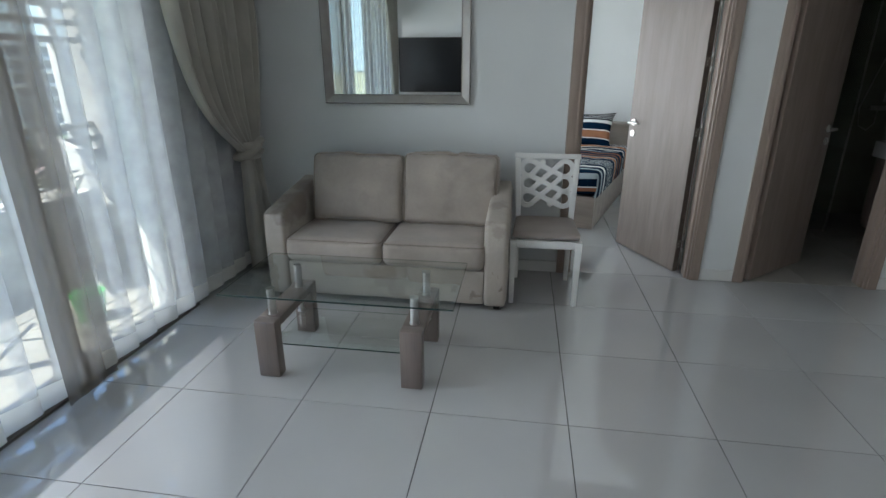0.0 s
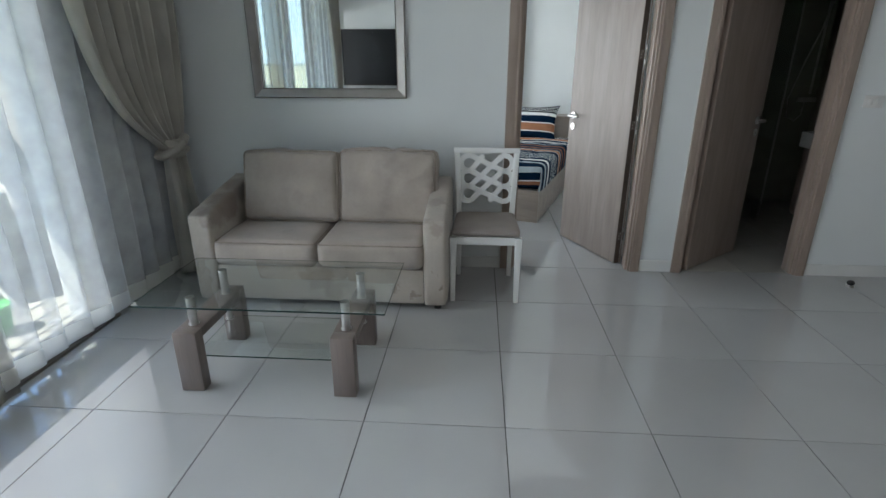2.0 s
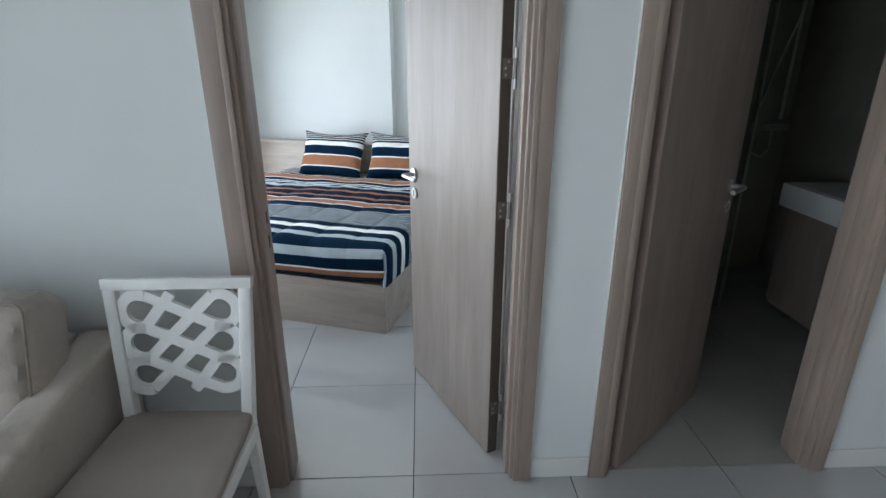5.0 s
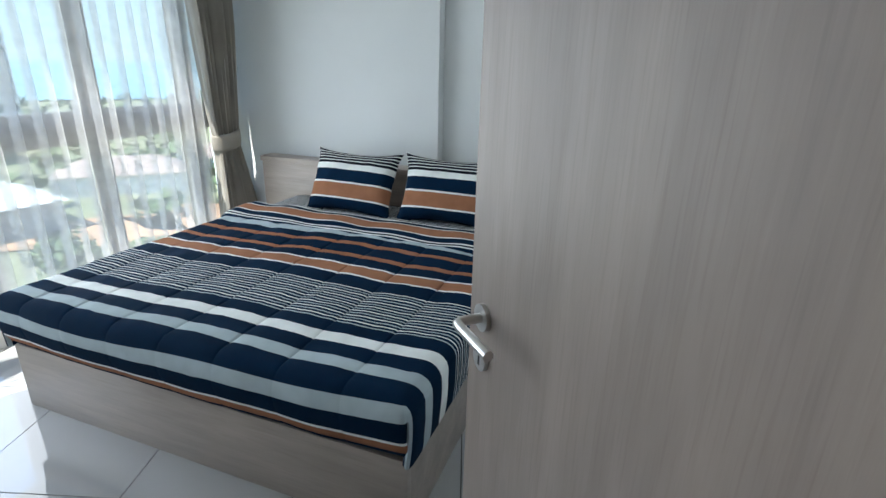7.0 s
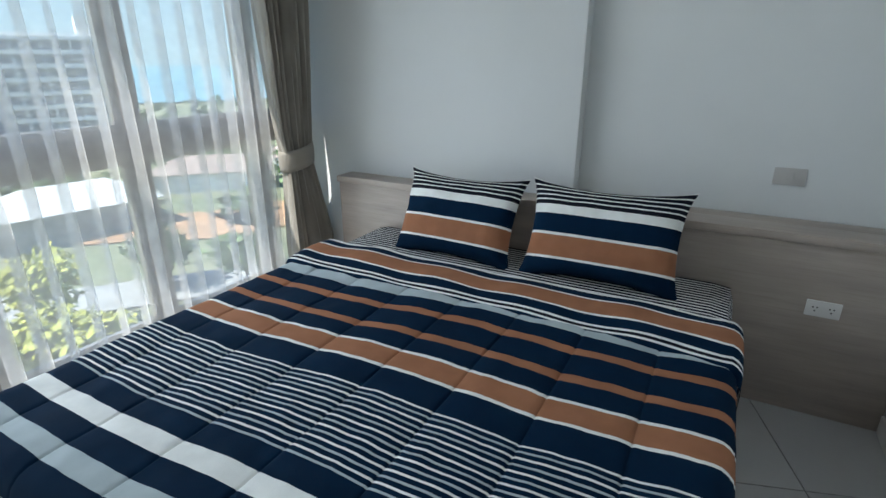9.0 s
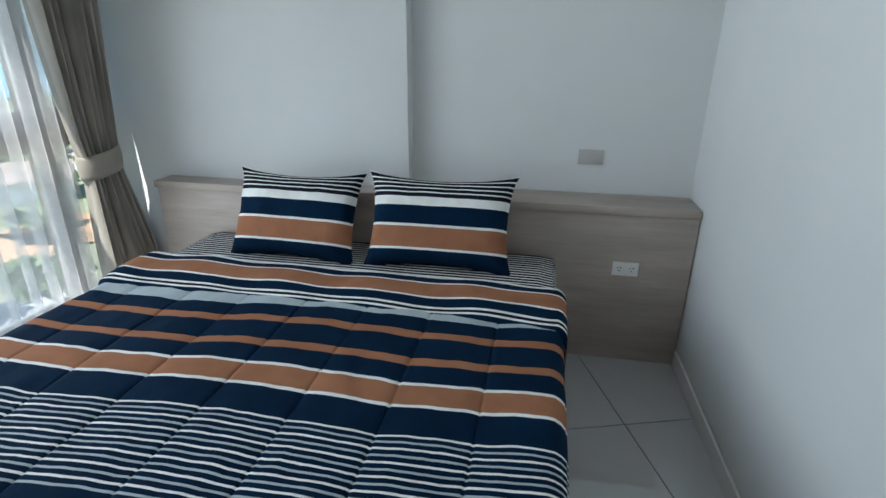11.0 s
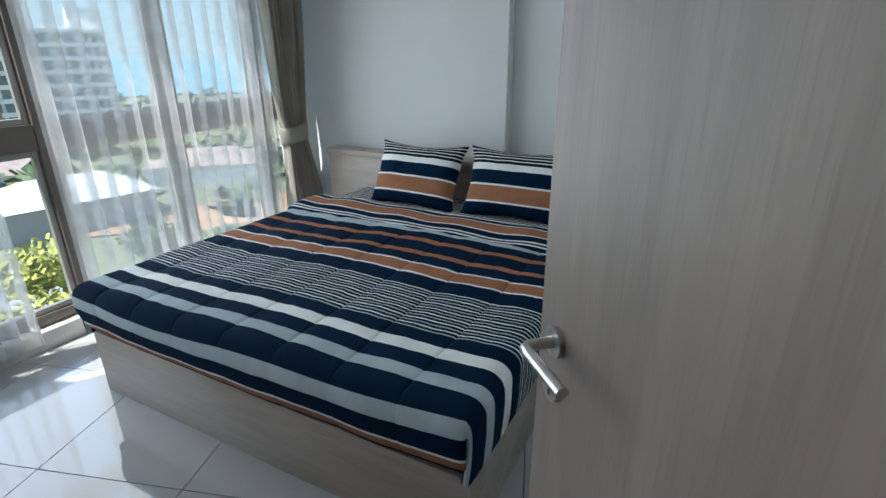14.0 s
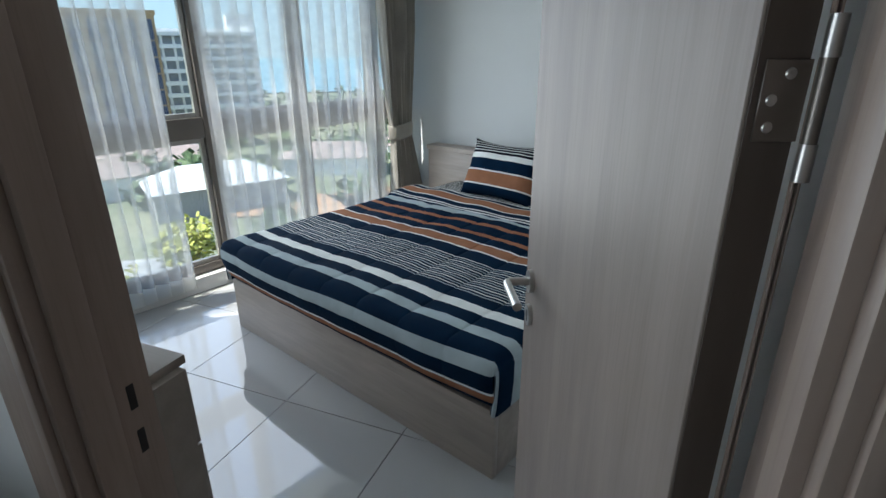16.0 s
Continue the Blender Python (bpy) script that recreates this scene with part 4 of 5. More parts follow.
def switch_plate(name, label, cx, cz, y, m, n, material, rocker, w=0.118, h=0.072):
    ob = thing(name, label, "switch", m)
    bm = bmesh.new()
    box(bm, cx - w / 2, cx + w / 2, y - 0.009, y, cz - h / 2, cz + h / 2, bevel=0.003)
    part("plate", bm, material, ob)
    for k in range(n):
        x = cx + (k - (n - 1) / 2) * 0.026
        bm = bmesh.new()
        box(bm, x - 0.0115, x + 0.0115, y - 0.0125, y - 0.008, cz - 0.02, cz + 0.02, bevel=0.0015)
        part("rocker", bm, rocker, ob)
    return ob


switch_plate("light_switch", "white three-rocker light switch on the living room wall", 2.548, 1.195, WALL_Y - 0.0005, None, 3, M_PLASTIC, M_PLASTIC, w=0.12, h=0.075)
switch_plate("light_switch", "grey single light switch over the headboard", -0.765, 0.963, 6.8945, BED, 1, M_PLASTICG, M_PLASTICG)

stop = thing("door_stop", "small black rubber door stop on the tiles", "door stop")
bm = bmesh.new()
cyl(bm, (2.60, 3.425, 0.0), (2.60, 3.425, 0.012), 0.024)
part("base", bm, M_METAL, stop)
bm = bmesh.new()
bmesh.ops.create_uvsphere(bm, u_segments=20, v_segments=12, radius=0.022, matrix=Matrix.Translation((2.60, 3.425, 0.026)) @ Matrix.Diagonal((1.1, 1, 0.85, 1)))
part("bumper", bm, M_BLACK, stop, "black rubber bumper")

tv = thing("television", "large flat black television switched off on the rear wall", "television")
block("bezel", M_BLACK, tv, -1.92, -0.62, REAR_Y + 0.035, REAR_Y + 0.08, 1.08, 1.84, bevel=0.006)
block("screen", M_SCREEN, tv, -1.905, -0.635, REAR_Y + 0.08, REAR_Y + 0.083, 1.10, 1.825, bevel=0.0005)
block("wall_bracket", M_BLACK, tv, -1.5, -1.05, REAR_Y + 0.0005, REAR_Y + 0.037, 1.3, 1.6, bevel=0.002)
console = thing("tv_console", "dark wood media console below the television", "console")
block("carcass", M_DESK, console, -1.94, -0.5, REAR_Y + 0.002, REAR_Y + 0.4, 0.06, 0.98, bevel=0.004)
block("top", M_DESK, console, -1.96, -0.48, REAR_Y + 0.002, REAR_Y + 0.42, 0.982, 1.01, bevel=0.004)
for i in range(3):
    x = -1.93 + i * 0.476
    block("drawer_front", M_DESK, console, x, x + 0.47, REAR_Y + 0.401, REAR_Y + 0.417, 0.1, 0.96, bevel=0.003)
for x in (-1.88, -0.56):
    block("foot", M_DESK, console, x - 0.03, x + 0.03, REAR_Y + 0.03, REAR_Y + 0.38, 0.0, 0.061, bevel=0.002)

# ---- bedroom: bed ----
U0, U1, V0, V1 = -2.735, -0.900, 4.690, 6.655
bed = thing("bed", "king-size bed base in taupe wood-grain laminate", "bed", BED)
block("foot_panel", M_BEDWOOD, bed, U0, U1, V0, V0 + 0.03, 0.0, 0.306, bevel=0.002)
for u in (U0, U1 - 0.03):
    block("side_panel", M_BEDWOOD, bed, u, u + 0.03, V0 + 0.0305, V1, 0.0, 0.306, bevel=0.002)
block("platform", M_BEDWOOD, bed, U0 + 0.0305, U1 - 0.0305, V0 + 0.0305, V1, 0.25, 0.300, bevel=0.001)
head = thing("headboard", "long taupe wood-grain headboard ledge along the wall", "headboard", BED)
block("panel", M_BEDWOOD, head, -3.005, -0.288, 6.668, 6.70, 0.0, 0.750, bevel=0.002)
block("ledge", M_BEDWOOD, head, -3.012, -0.287, 6.655, 6.798, 0.751, 0.786, bevel=0.003)
block("ledge_back", M_BEDWOOD, head, -1.640, -0.287, 6.7985, 6.893, 0.751, 0.786, bevel=0.001)
block("infill", M_BEDWOOD, head, -3.0, -1.66, 6.7005, 6.797, 0.0, 0.7505, bevel=0.001)

outlet = thing("wall_socket", "white double power socket on the headboard", "socket", BED)
bm = bmesh.new()
box(bm, -0.634, -0.516, 6.659, 6.6675, 0.455, 0.523, bevel=0.003)
part("plate", bm, M_PLASTIC, outlet)
for du in (-0.028, 0.028):
    bm = bmesh.new()
    for x, z in ((-0.007, 0.006), (0.007, 0.006), (0, -0.009)):
        cyl(bm, (-0.575 + du + x, 6.6592, 0.489 + z), (-0.575 + du + x, 6.6582, 0.489 + z), 0.0032, n=10)
    part("contact_holes", bm, M_BLACK, outlet)

CLOTH = [C_NAVY, C_WHITE, C_ORANGE, C_GREY, C_BLACK]
NV, WH, OR, GY, BK = range(5)


def stripe_rows(spec, step=0.035):
    """Turns (length, colour) bands into fine rows (position, colour)."""
    out, p = [], 0.0
    for ln, c in spec:
        n = max(1, round(ln / step))
        for k in range(n):
            out.append((p + ln * k / n, c))
        p += ln
    return out, p


mattress = thing("mattress", "mattress in black and white striped fitted sheet on the bed", "mattress", BED)
bm = bmesh.new()
spec = []
for k in range(72):
    spec += [(0.0165, BK), (0.0095, WH)]
rows, total = stripe_rows(spec)
ulist = [U0 + 0.02 + (U1 - U0 - 0.016) * k / 24 for k in range(25)]
prof = []
grid = []
vtop = V1 - 0.012
for p, c in rows + [(total, BK)]:
    v = vtop - p
    if v < V0 + 0.05:
        break
    row = [(ulist[0] - 0.004, 0.302), (ulist[0] - 0.006, 0.47), (ulist[0] + 0.012, 0.515)]
    row += [(u, 0.53 + 0.004 * noise.noise(Vector((u * 3, v * 3, 0)))) for u in ulist[1:-1]]
    row += [(ulist[-1] - 0.012, 0.52), (ulist[-1] + 0.006, 0.47), (ulist[-1] + 0.004, 0.302)]
    grid.append(([bm.verts.new((u, v, z)) for u, z in row], c))
for (r0, c), (r1, _) in zip(grid[:-1], grid[1:]):
    for a, b, d, e in zip(r0[:-1], r0[1:], r1[1:], r1[:-1]):
        bm.faces.new((a, b, d, e)).material_index = c
bm.faces.new(grid[0][0])
bm.faces.new(grid[-1][0][::-1])
part("fitted_sheet", bm, CLOTH, mattress)


def drop(s, r):
    """A cloth edge turning down round a radius: how far out and how far down after a length s past its start."""
    if s <= 0:
        return 0.0, 0.0
    q = r * math.pi / 2
    if s < q:
        a = s / r
        return r * math.sin(a), r * (1 - math.cos(a))
    return r, r + (s - q)


# duvet: stripes run across the bed; lengths from the fold towards the foot
duvet = thing("duvet", "quilted duvet striped navy, white, rust and grey over the bed", "duvet", BED)
spec = [(0.075, GY), (0.084, NV), (0.041, OR), (0.111, NV), (0.039, OR), (0.085, NV), (0.013, WH), (0.085, OR), (0.013, WH), (0.091, NV)]
for k in range(14):
    spec += [(0.0147, NV), (0.0073, WH if k % 2 == 0 else GY)]
spec += [(0.075, NV), (0.060, WH), (0.075, NV), (0.058, GY), (0.094, NV), (0.050, GY), (0.070, NV), (0.012, WH), (0.035, OR), (0.02, NV)]
rows, total = stripe_rows(spec, 0.022)
VF = 5.925
RT = 0.050
ZT = 0.541
left, right = U0 - 0.015, U1 + 0.030
foot = V0 - 0.045
v_flat = VF - (foot + RT)
nu = 130
side = RT * math.pi / 2 + 0.185
span = (right - RT) - (left + RT) + 2 * side
us = [-side + span * k / nu for k in range(nu + 1)]
for k in range(-2, 10):
    c_ = 0.148 + 0.242 * k
    if -side + 0.02 < c_ < span - side - 0.02:
        us = [s for s in us if abs(s - c_) > 0.009] + [c_ - 0.007, c_ - 0.0025, c_, c_ + 0.0025, c_ + 0.007]
us.sort()
flat_u = (right - RT) - (left + RT)
bm = bmesh.new()
grid = []
for p, c in rows + [(total, NV)]:
    row = []
    for s in us:
        # the duvet lies a little askew: its right side is drawn up towards the head
        f_ = min(1, max(0, s / flat_u))
        p_ = p - (0.065 - 0.025 * p / total) * f_ ** (1 + 1.3 * p / total) - 0.012 * (1 - 0.6 * p / total) * math.cos(11.0 * f_ + 0.8 * math.sin(2.2 * p))
        ov, dv = drop(p_ - v_flat, RT)
        vv = VF - min(p_, v_flat) - ov
        if s < 0:
            ou, du = drop(-s, RT)
            uu = left + RT - ou
        elif s > flat_u:
            ou, du = drop(s - flat_u, RT)
            uu = right - RT + ou
        else:
            du = 0
            uu = left + RT + s
        swell = 0.003 * min(1, max(0, (p_ - 0.5) / (v_flat - 0.5))) ** 2
        z = ZT + swell - max(du, dv)
        if du > 0 and dv > 0:
            k = min(du, dv) / (RT * 1.5)
            uu += (0.03 if s < 0 else -0.03) * min(1, k)
            vv2 = vv + 0.03 * min(1, k)
        else:
            vv2 = vv
        seam = (s - 0.148) / 0.242
        d_seam = abs(seam - round(seam)) * 0.242
        puff = 0.004 * (1 - math.exp(-(d_seam / 0.004) ** 2)) + 0.0045 * (1 - math.exp(-(d_seam / 0.06) ** 2)) - 0.004
        turn = min(1.0, max(du, dv) / RT)
        fade = 1.0 - 0.5 * turn
        wav = 0.006 * noise.noise(Vector((s * 4.2, p * 3.4, 1.0))) + 0.0042 * noise.noise(Vector((s * 15, p * 11, 4.0))) + 0.0018 * noise.noise(Vector((s * 38, p * 24, 2.0)))
        hmp = (puff + wav) * fade + 0.012 * math.sin(math.pi * min(1, max(0, s / flat_u)))
        if du == 0 and dv == 0:
            row.append((uu, vv2, z + hmp))
        elif dv >= du:
            k = min(1.0, dv / 0.26)
            belly = 0.012 * math.sin(math.pi * k ** 1.2) - 0.010 * max(0.0, k - 0.72) / 0.28 + 0.010 * noise.noise(Vector((s * 2.3, 3.0, 0))) * k
            lift = 0.006 * k * max(0.0, noise.noise(Vector((s * 1.7 + 0.4, 8.0, 0))) + 0.25)
            tuck = 0.058 * max(0.0, (k - 0.3) / 0.7) ** 1.3
            row.append((uu, vv2 - hmp * turn - belly + tuck, max(z + lift + hmp * (1 - turn), 0.304)))
        else:
            tuck = 0.010 * max(0.0, (min(1.0, du / 0.23) - 0.3) / 0.7) ** 1.5
            row.append((uu + (hmp * turn - tuck if s > flat_u else tuck - hmp * turn), vv2, max(z + hmp * (1 - turn), 0.304)))
    grid.append(([bm.verts.new(q) for q in row], c))
for (r0, c), (r1, _) in zip(grid[:-1], grid[1:]):
    for a, b, d, e in zip(r0[:-1], r0[1:], r1[1:], r1[:-1]):
        bm.faces.new((a, b, d, e)).material_index = c
part("quilted_top", bm, CLOTH, duvet)
# the turned-back fold towards the pillows
spec = [(0.03, WH), (0.055, NV), (0.012, WH), (0.105, OR), (0.012, WH), (0.055, NV), (0.012, WH), (0.014, BK), (0.010, WH), (0.02, NV)]
rows, total = stripe_rows(spec, 0.018)
bm = bmesh.new()
grid = []
for p, c in rows + [(total, NV)]:
    k = p / total
    row = []
    for s in us:
        if s < 0:
            ou, du = drop(-s, RT)
            uu = left + RT - ou - 0.012
        elif s > flat_u:
            ou, du = drop(s - flat_u, RT)
            uu = right - RT + ou + 0.012
        else:
            du, uu = 0, left + RT + s
        th = 0.045 * math.sin(math.pi * min(1, 0.12 + 0.88 * k)) ** 0.5
        v = 6.235 - p * 0.97 + 0.012 * noise.noise(Vector((s * 3.0, 7.0, 0))) + 0.03 * (s / flat_u - 0.5) * -0.6
        z = max(ZT + 0.004 + th * 0.7 - du + (0.012 * noise.noise(Vector((s * 5, p * 6, 9))) if du == 0 else 0), 0.302 + 0.05)
        if k > 0.985:
            z -= 0.03
        row.append(bm.verts.new((uu, v, z)))
    grid.append((row, c))
for (r0, c), (r1, _) in zip(grid[:-1], grid[1:]):
    for a, b, d, e in zip(r0[:-1], r0[1:], r1[1:], r1[:-1]):
        bm.faces.new((a, b, d, e)).material_index = c
part("turned_back_fold", bm, CLOTH, duvet)


def pillow(label, cu, cv, cz, lean, turn, seed, w=0.63, h=0.44, t=0.15):
    m = BED @ Matrix.Translation((cu, cv, cz)) @ Matrix.Rotation(radians(turn), 4, "Z") @ Matrix.Rotation(radians(lean), 4, "X")
    ob = thing("pillow", label, "pillow", m, "pillows on the bed")
    spec = [(0.006, WH)] + [(0.017, BK), (0.0065, WH)] * 4 + [(0.02, BK), (0.042, WH), (0.085, NV), (0.012, WH), (0.098, OR), (0.012, WH), (0.088, NV)]
    total0 = sum(x for x, _ in spec)
    rows, total = stripe_rows([(x * h / total0, c) for x, c in spec], 0.02)
    n = 30
    bm = bmesh.new()
    sides = []
    for sgn in (-1, 1):
        grid = []
        for p, c in rows + [(total, NV)]:
            b = p / total * 2 - 1
            row = []
            for k in range(n + 1):
                a = 2 * k / n - 1
                prof_ = max(0.0, (1 - a ** 4)) ** 0.6 * max(0.0, (1 - b ** 4)) ** 0.6
                pinch = 1 - 0.15 * (1 - a * a) * abs(b) ** 3
                pin2 = 1 - 0.08 * (1 - b * b) * abs(a) ** 3
                wr = 0.010 * noise.noise(Vector((a * 3.5 + seed, b * 3.5, sgn))) * prof_ + 0.006 * noise.noise(Vector((a * 9 + seed, b * 5, sgn * 3))) * min(1, prof_ * 3)
                ear = 1 + 0.05 * abs(a) ** 8 * abs(b) ** 8
                x = a * w / 2 * pin2 * ear
                z = (h / 2 - (b + 1) / 2 * h) * ear
                z *= pinch
                row.append(bm.verts.new((x, sgn * (t / 2 * prof_ + 0.004 * (abs(a) < 0.999 and abs(b) < 0.999)) + wr, z)))
            grid.append((row, c))
        for (r0, c), (r1, _) in zip(grid[:-1], grid[1:]):
            for a, b, d, e in zip(r0[:-1], r0[1:], r1[1:], r1[:-1]):
                bm.faces.new((a, b, d, e)).material_index = c
        sides.append(grid)
    bmesh.ops.remove_doubles(bm, verts=bm.verts[:], dist=0.0015)
    part("pillowcase", bm, CLOTH, ob)
    return ob


pillow("striped pillow leaning on the headboard near the window", -2.115, 6.475, 0.705, -28, -2, 3)
pillow("striped pillow leaning on the headboard, slightly turned", -1.425, 6.475, 0.715, -26, 1, 9, w=0.66)

# ---- bedroom: dresser beside the door ----
desk = thing("dresser", "low taupe wood dresser against the wall beside the door", "dresser")
block("top", M_DESK, desk, -1.35, 0.0, BACK_Y + 0.002, 4.062, 0.775, 0.80, bevel=0.002)
block("carcass", M_DESK, desk, -1.34, 0.022, BACK_Y + 0.002, 4.030, 0.06, 0.774, bevel=0.002)
block("plinth", M_DESK, desk, -1.32, 0.0, BACK_Y + 0.01, 4.0, 0.0, 0.061, bevel=0.001)
for i in range(2):
    for j in range(3):
        block("drawer_front", M_DESK, desk, -1.335 + i * 0.68, -0.665 + i * 0.68, 4.031, 4.047, 0.08 + j * 0.232, 0.305 + j * 0.232, bevel=0.002)

# ---- bathroom: vanity, shower ----
vanity = thing("bathroom_vanity", "white basin counter on a taupe cabinet in the dark bathroom", "vanity")
bm = bmesh.new()
box(bm, 2.895, 3.448, 4.15, 4.86, 0.72, 0.855, bevel=0.012)
part("basin_counter", bm, M_CERAMIC, vanity, "thick white basin counter")
# flat grey sheet laid on the counter, standing in for shade on top
bm = bmesh.new()
box(bm, 2.92, 3.40, 4.18, 4.83, 0.8555, 0.859, bevel=0.001, segs=1)
part("basin_shade_sheet", bm, M_PLASTICG, vanity, "flat grey sheet painting shade on the basin top")
bm = bmesh.new()
outline = [(3.448, 0.719), (2.935, 0.719), (2.935, 0.17)] + [(2.935 + 0.08 * (1 - math.cos(k * math.pi / 16)), 0.17 - 0.08 * math.sin(k * math.pi / 16)) for k in range(1, 9)] + [(3.448, 0.09)]
ends = [[bm.verts.new((x, y, z)) for x, z in outline] for y in (4.17, 4.84)]
bm.faces.new(ends[0]), bm.faces.new(ends[1][::-1])
for k in range(len(outline)):
    j = (k + 1) % len(outline)
    bm.faces.new((ends[0][k], ends[0][j], ends[1][j], ends[1][k]))
part("cabinet", bm, M_DOOR, vanity, "taupe cabinet with rounded lower edge")
bm = bmesh.new()
tube(bm, [(3.36, 4.5, 0.855), (3.36, 4.5, 1.0), (3.34, 4.5, 1.03), (3.24, 4.5, 1.03), (3.22, 4.5, 1.0)], 0.012)
part("tap", bm, M_METAL, vanity, "chrome basin tap")
shower = thing("hand_shower", "chrome hand shower with hose on the dark bathroom wall", "shower", Matrix.Translation((0.46, 0, 0.12)))
bm = bmesh.new()
box(bm, 2.80, 2.98, 5.665, 5.698, 0.92, 0.965, bevel=0.006)
part("mixer", bm, M_METAL, shower)
bm = bmesh.new()
tube(bm, [(2.86, 5.66, 0.92), (2.84, 5.63, 0.80), (2.78, 5.62, 0.74), (2.70, 5.62, 0.78), (2.68, 5.63, 0.95), (2.76, 5.64, 1.25), (2.87, 5.65, 1.6), (2.90, 5.62, 1.86)], 0.008)
part("hose", bm, M_METAL, shower)
bm = bmesh.new()
cyl(bm, (2.90, 5.62, 1.82), (2.88, 5.55, 2.0), 0.013)
cyl(bm, (2.88, 5.55, 2.0), (2.87, 5.51, 1.985), 0.045)
part("shower_head", bm, M_METAL, shower)
bm = bmesh.new()
cyl(bm, (2.90, 5.66, 1.0), (2.90, 5.66, 2.1), 0.011)
part("slide_rail", bm, M_METAL, shower)
screen = thing("shower_screen", "clear glass shower screen with metal edge", "shower screen")
bm = bmesh.new()
box(bm, 1.95, 2.75, 5.0, 5.008, 0.02, 2.0)
sp = part("pane", bm, M_GLASS, screen, smooth=False)
sp.visible_shadow = False
block("edge_profile", M_METAL, screen, 2.75, 2.765, 4.995, 5.013, 0.0, 2.0, bevel=0.002)

# ---- balcony ----
bm = bmesh.new()
box(bm, -3.7, GLASS_X - 0.07, REAR_Y - 1.6, 3.9, -0.25, -0.02)
tagged(mesh_ob("balcony_floor", bm, M_CONCRETE), "sunlit pale tiled balcony floor", "floor", kind="structure")
bm = bmesh.new()
box(bm, -3.3, -2.75, -0.2, 1.75, -0.019, -0.008, bevel=0.003)
tagged(mesh_ob("turf_mat", bm, M_TURF), "green artificial turf mat on the balcony", "mat")
rail = thing("balustrade", "white balcony kerb with grey horizontal slats above", "balustrade", kind="structure")
block("parapet", M_EXTWHITE, rail, -3.7, -3.6, REAR_Y - 1.6, 3.9, -0.02, 0.10, bevel=0.01)
for y in (-1.9, -0.5, 0.9, 2.3, 3.7):
    block("post", M_EXTWHITE, rail, -3.68, -3.62, y - 0.03, y + 0.03, 0.10, 2.75, bevel=0.004)
for k in range(8):
    block("slat", M_SLAT, rail, -3.67, -3.635, REAR_Y - 1.6, 3.9, 0.16 + k * 0.115, 0.215 + k * 0.115, bevel=0.003)
screen2 = thing("louvre_screen", "grey louvred sunscreen high on the balcony edge", "screen")
for k in range(9):
    block("slat", M_SLAT, screen2, -3.66, -3.58, 2.2, 3.86, 1.62 + k * 0.125, 1.665 + k * 0.125, bevel=0.003)
block("stile", M_EXTWHITE, screen2, -3.66, -3.58, 2.12, 2.2, 0.10, 2.74, bevel=0.003)
partition = thing("balcony_partition", "white partition panel with sloping top on the balcony", "partition", kind="structure")
bm = bmesh.new()
pts = [(-3.58, 0.0), (-2.62, 0.0), (-2.62, 0.62), (-3.58, 1.02)]
f0 = [bm.verts.new((x, 3.30, z - 0.02)) for x, z in pts]
f1 = [bm.verts.new((x, 3.36, z - 0.02)) for x, z in pts]
bm.faces.new(f0), bm.faces.new(f1[::-1])
for k in range(4):
    bm.faces.new((f0[k], f0[(k + 1) % 4], f1[(k + 1) % 4], f1[k]))
part("panel", bm, M_EXTWHITE, partition, smooth=False)
ac = thing("air_conditioner", "white outdoor air conditioner unit on the balcony", "air conditioner")
block("casing", M_EXTWHITE, ac, -3.45, -3.10, 2.55, 3.25, 0.06, 0.60, bevel=0.015)
bm = bmesh.new()
cyl(bm, (-3.101, 2.90, 0.33), (-3.09, 2.90, 0.33), 0.20, n=32)
part("fan_grille", bm, M_SLAT, ac)
for y in (2.65, 3.15):
    block("foot", M_SLAT, ac, -3.43, -3.12, y - 0.03, y + 0.03, -0.02, 0.081, bevel=0.003)
rack = thing("drying_rack", "white folding clothes rack on the balcony", "clothes rack")
for y in (1.95, 2.75):
    bm = bmesh.new()
    tube(bm, [(-3.35, y, -0.02), (-2.75, y, 0.82)], 0.014)
    tube(bm, [(-2.75, y, -0.02), (-3.35, y, 0.82)], 0.014)
    part("leg_pair", bm, M_EXTWHITE, rack)
for k in range(6):
    bm = bmesh.new()
    x = -3.42 + k * 0.15
    tube(bm, [(x, 1.9, 0.83), (x, 2.8, 0.83)], 0.009)
    part("bar", bm, M_EXTWHITE, rack)
pot = thing("plastic_bucket", "green plastic bucket on the balcony", "bucket")
bm = bmesh.new()
cyl(bm, (-2.62, 2.45, -0.02), (-2.62, 2.45, 0.16), 0.07, 0.095, n=24)
part("tub", bm, M_GREENPOT, pot)
bm = bmesh.new()
box(bm, -3.5, GLASS_X - 0.1, REAR_Y - 1.6, 4.0, 2.75, 2.95)
tagged(mesh_ob("balcony_soffit", bm, M_EXTWHITE), "white slab of the balcony above", "ceiling", kind="structure")
bm = bmesh.new()
box(bm, -3.7, -2.45, 3.9, 4.02, -0.25, 2.75)
tagged(mesh_ob("wall_balcony_end", bm, M_SLAT), "grey wall closing the end of the balcony", "wall", kind="structure")
# ---- outside: town, trees and sea far below ----
GZ = -19.0
bm = bmesh.new()
bmesh.ops.create_grid(bm, x_segments=2, y_segments=2, size=2500, matrix=Matrix.Translation((0, 0, GZ)))
tagged(mesh_ob("ground", bm, M_GROUND), "dry green scrub land far below the window", "ground", kind="structure")


def at(az, dist, z=GZ):
    """A place outside: degrees to the left of straight ahead, and metres away."""
    return Vector((-math.sin(radians(az)) * dist, math.cos(radians(az)) * dist + 4, z))


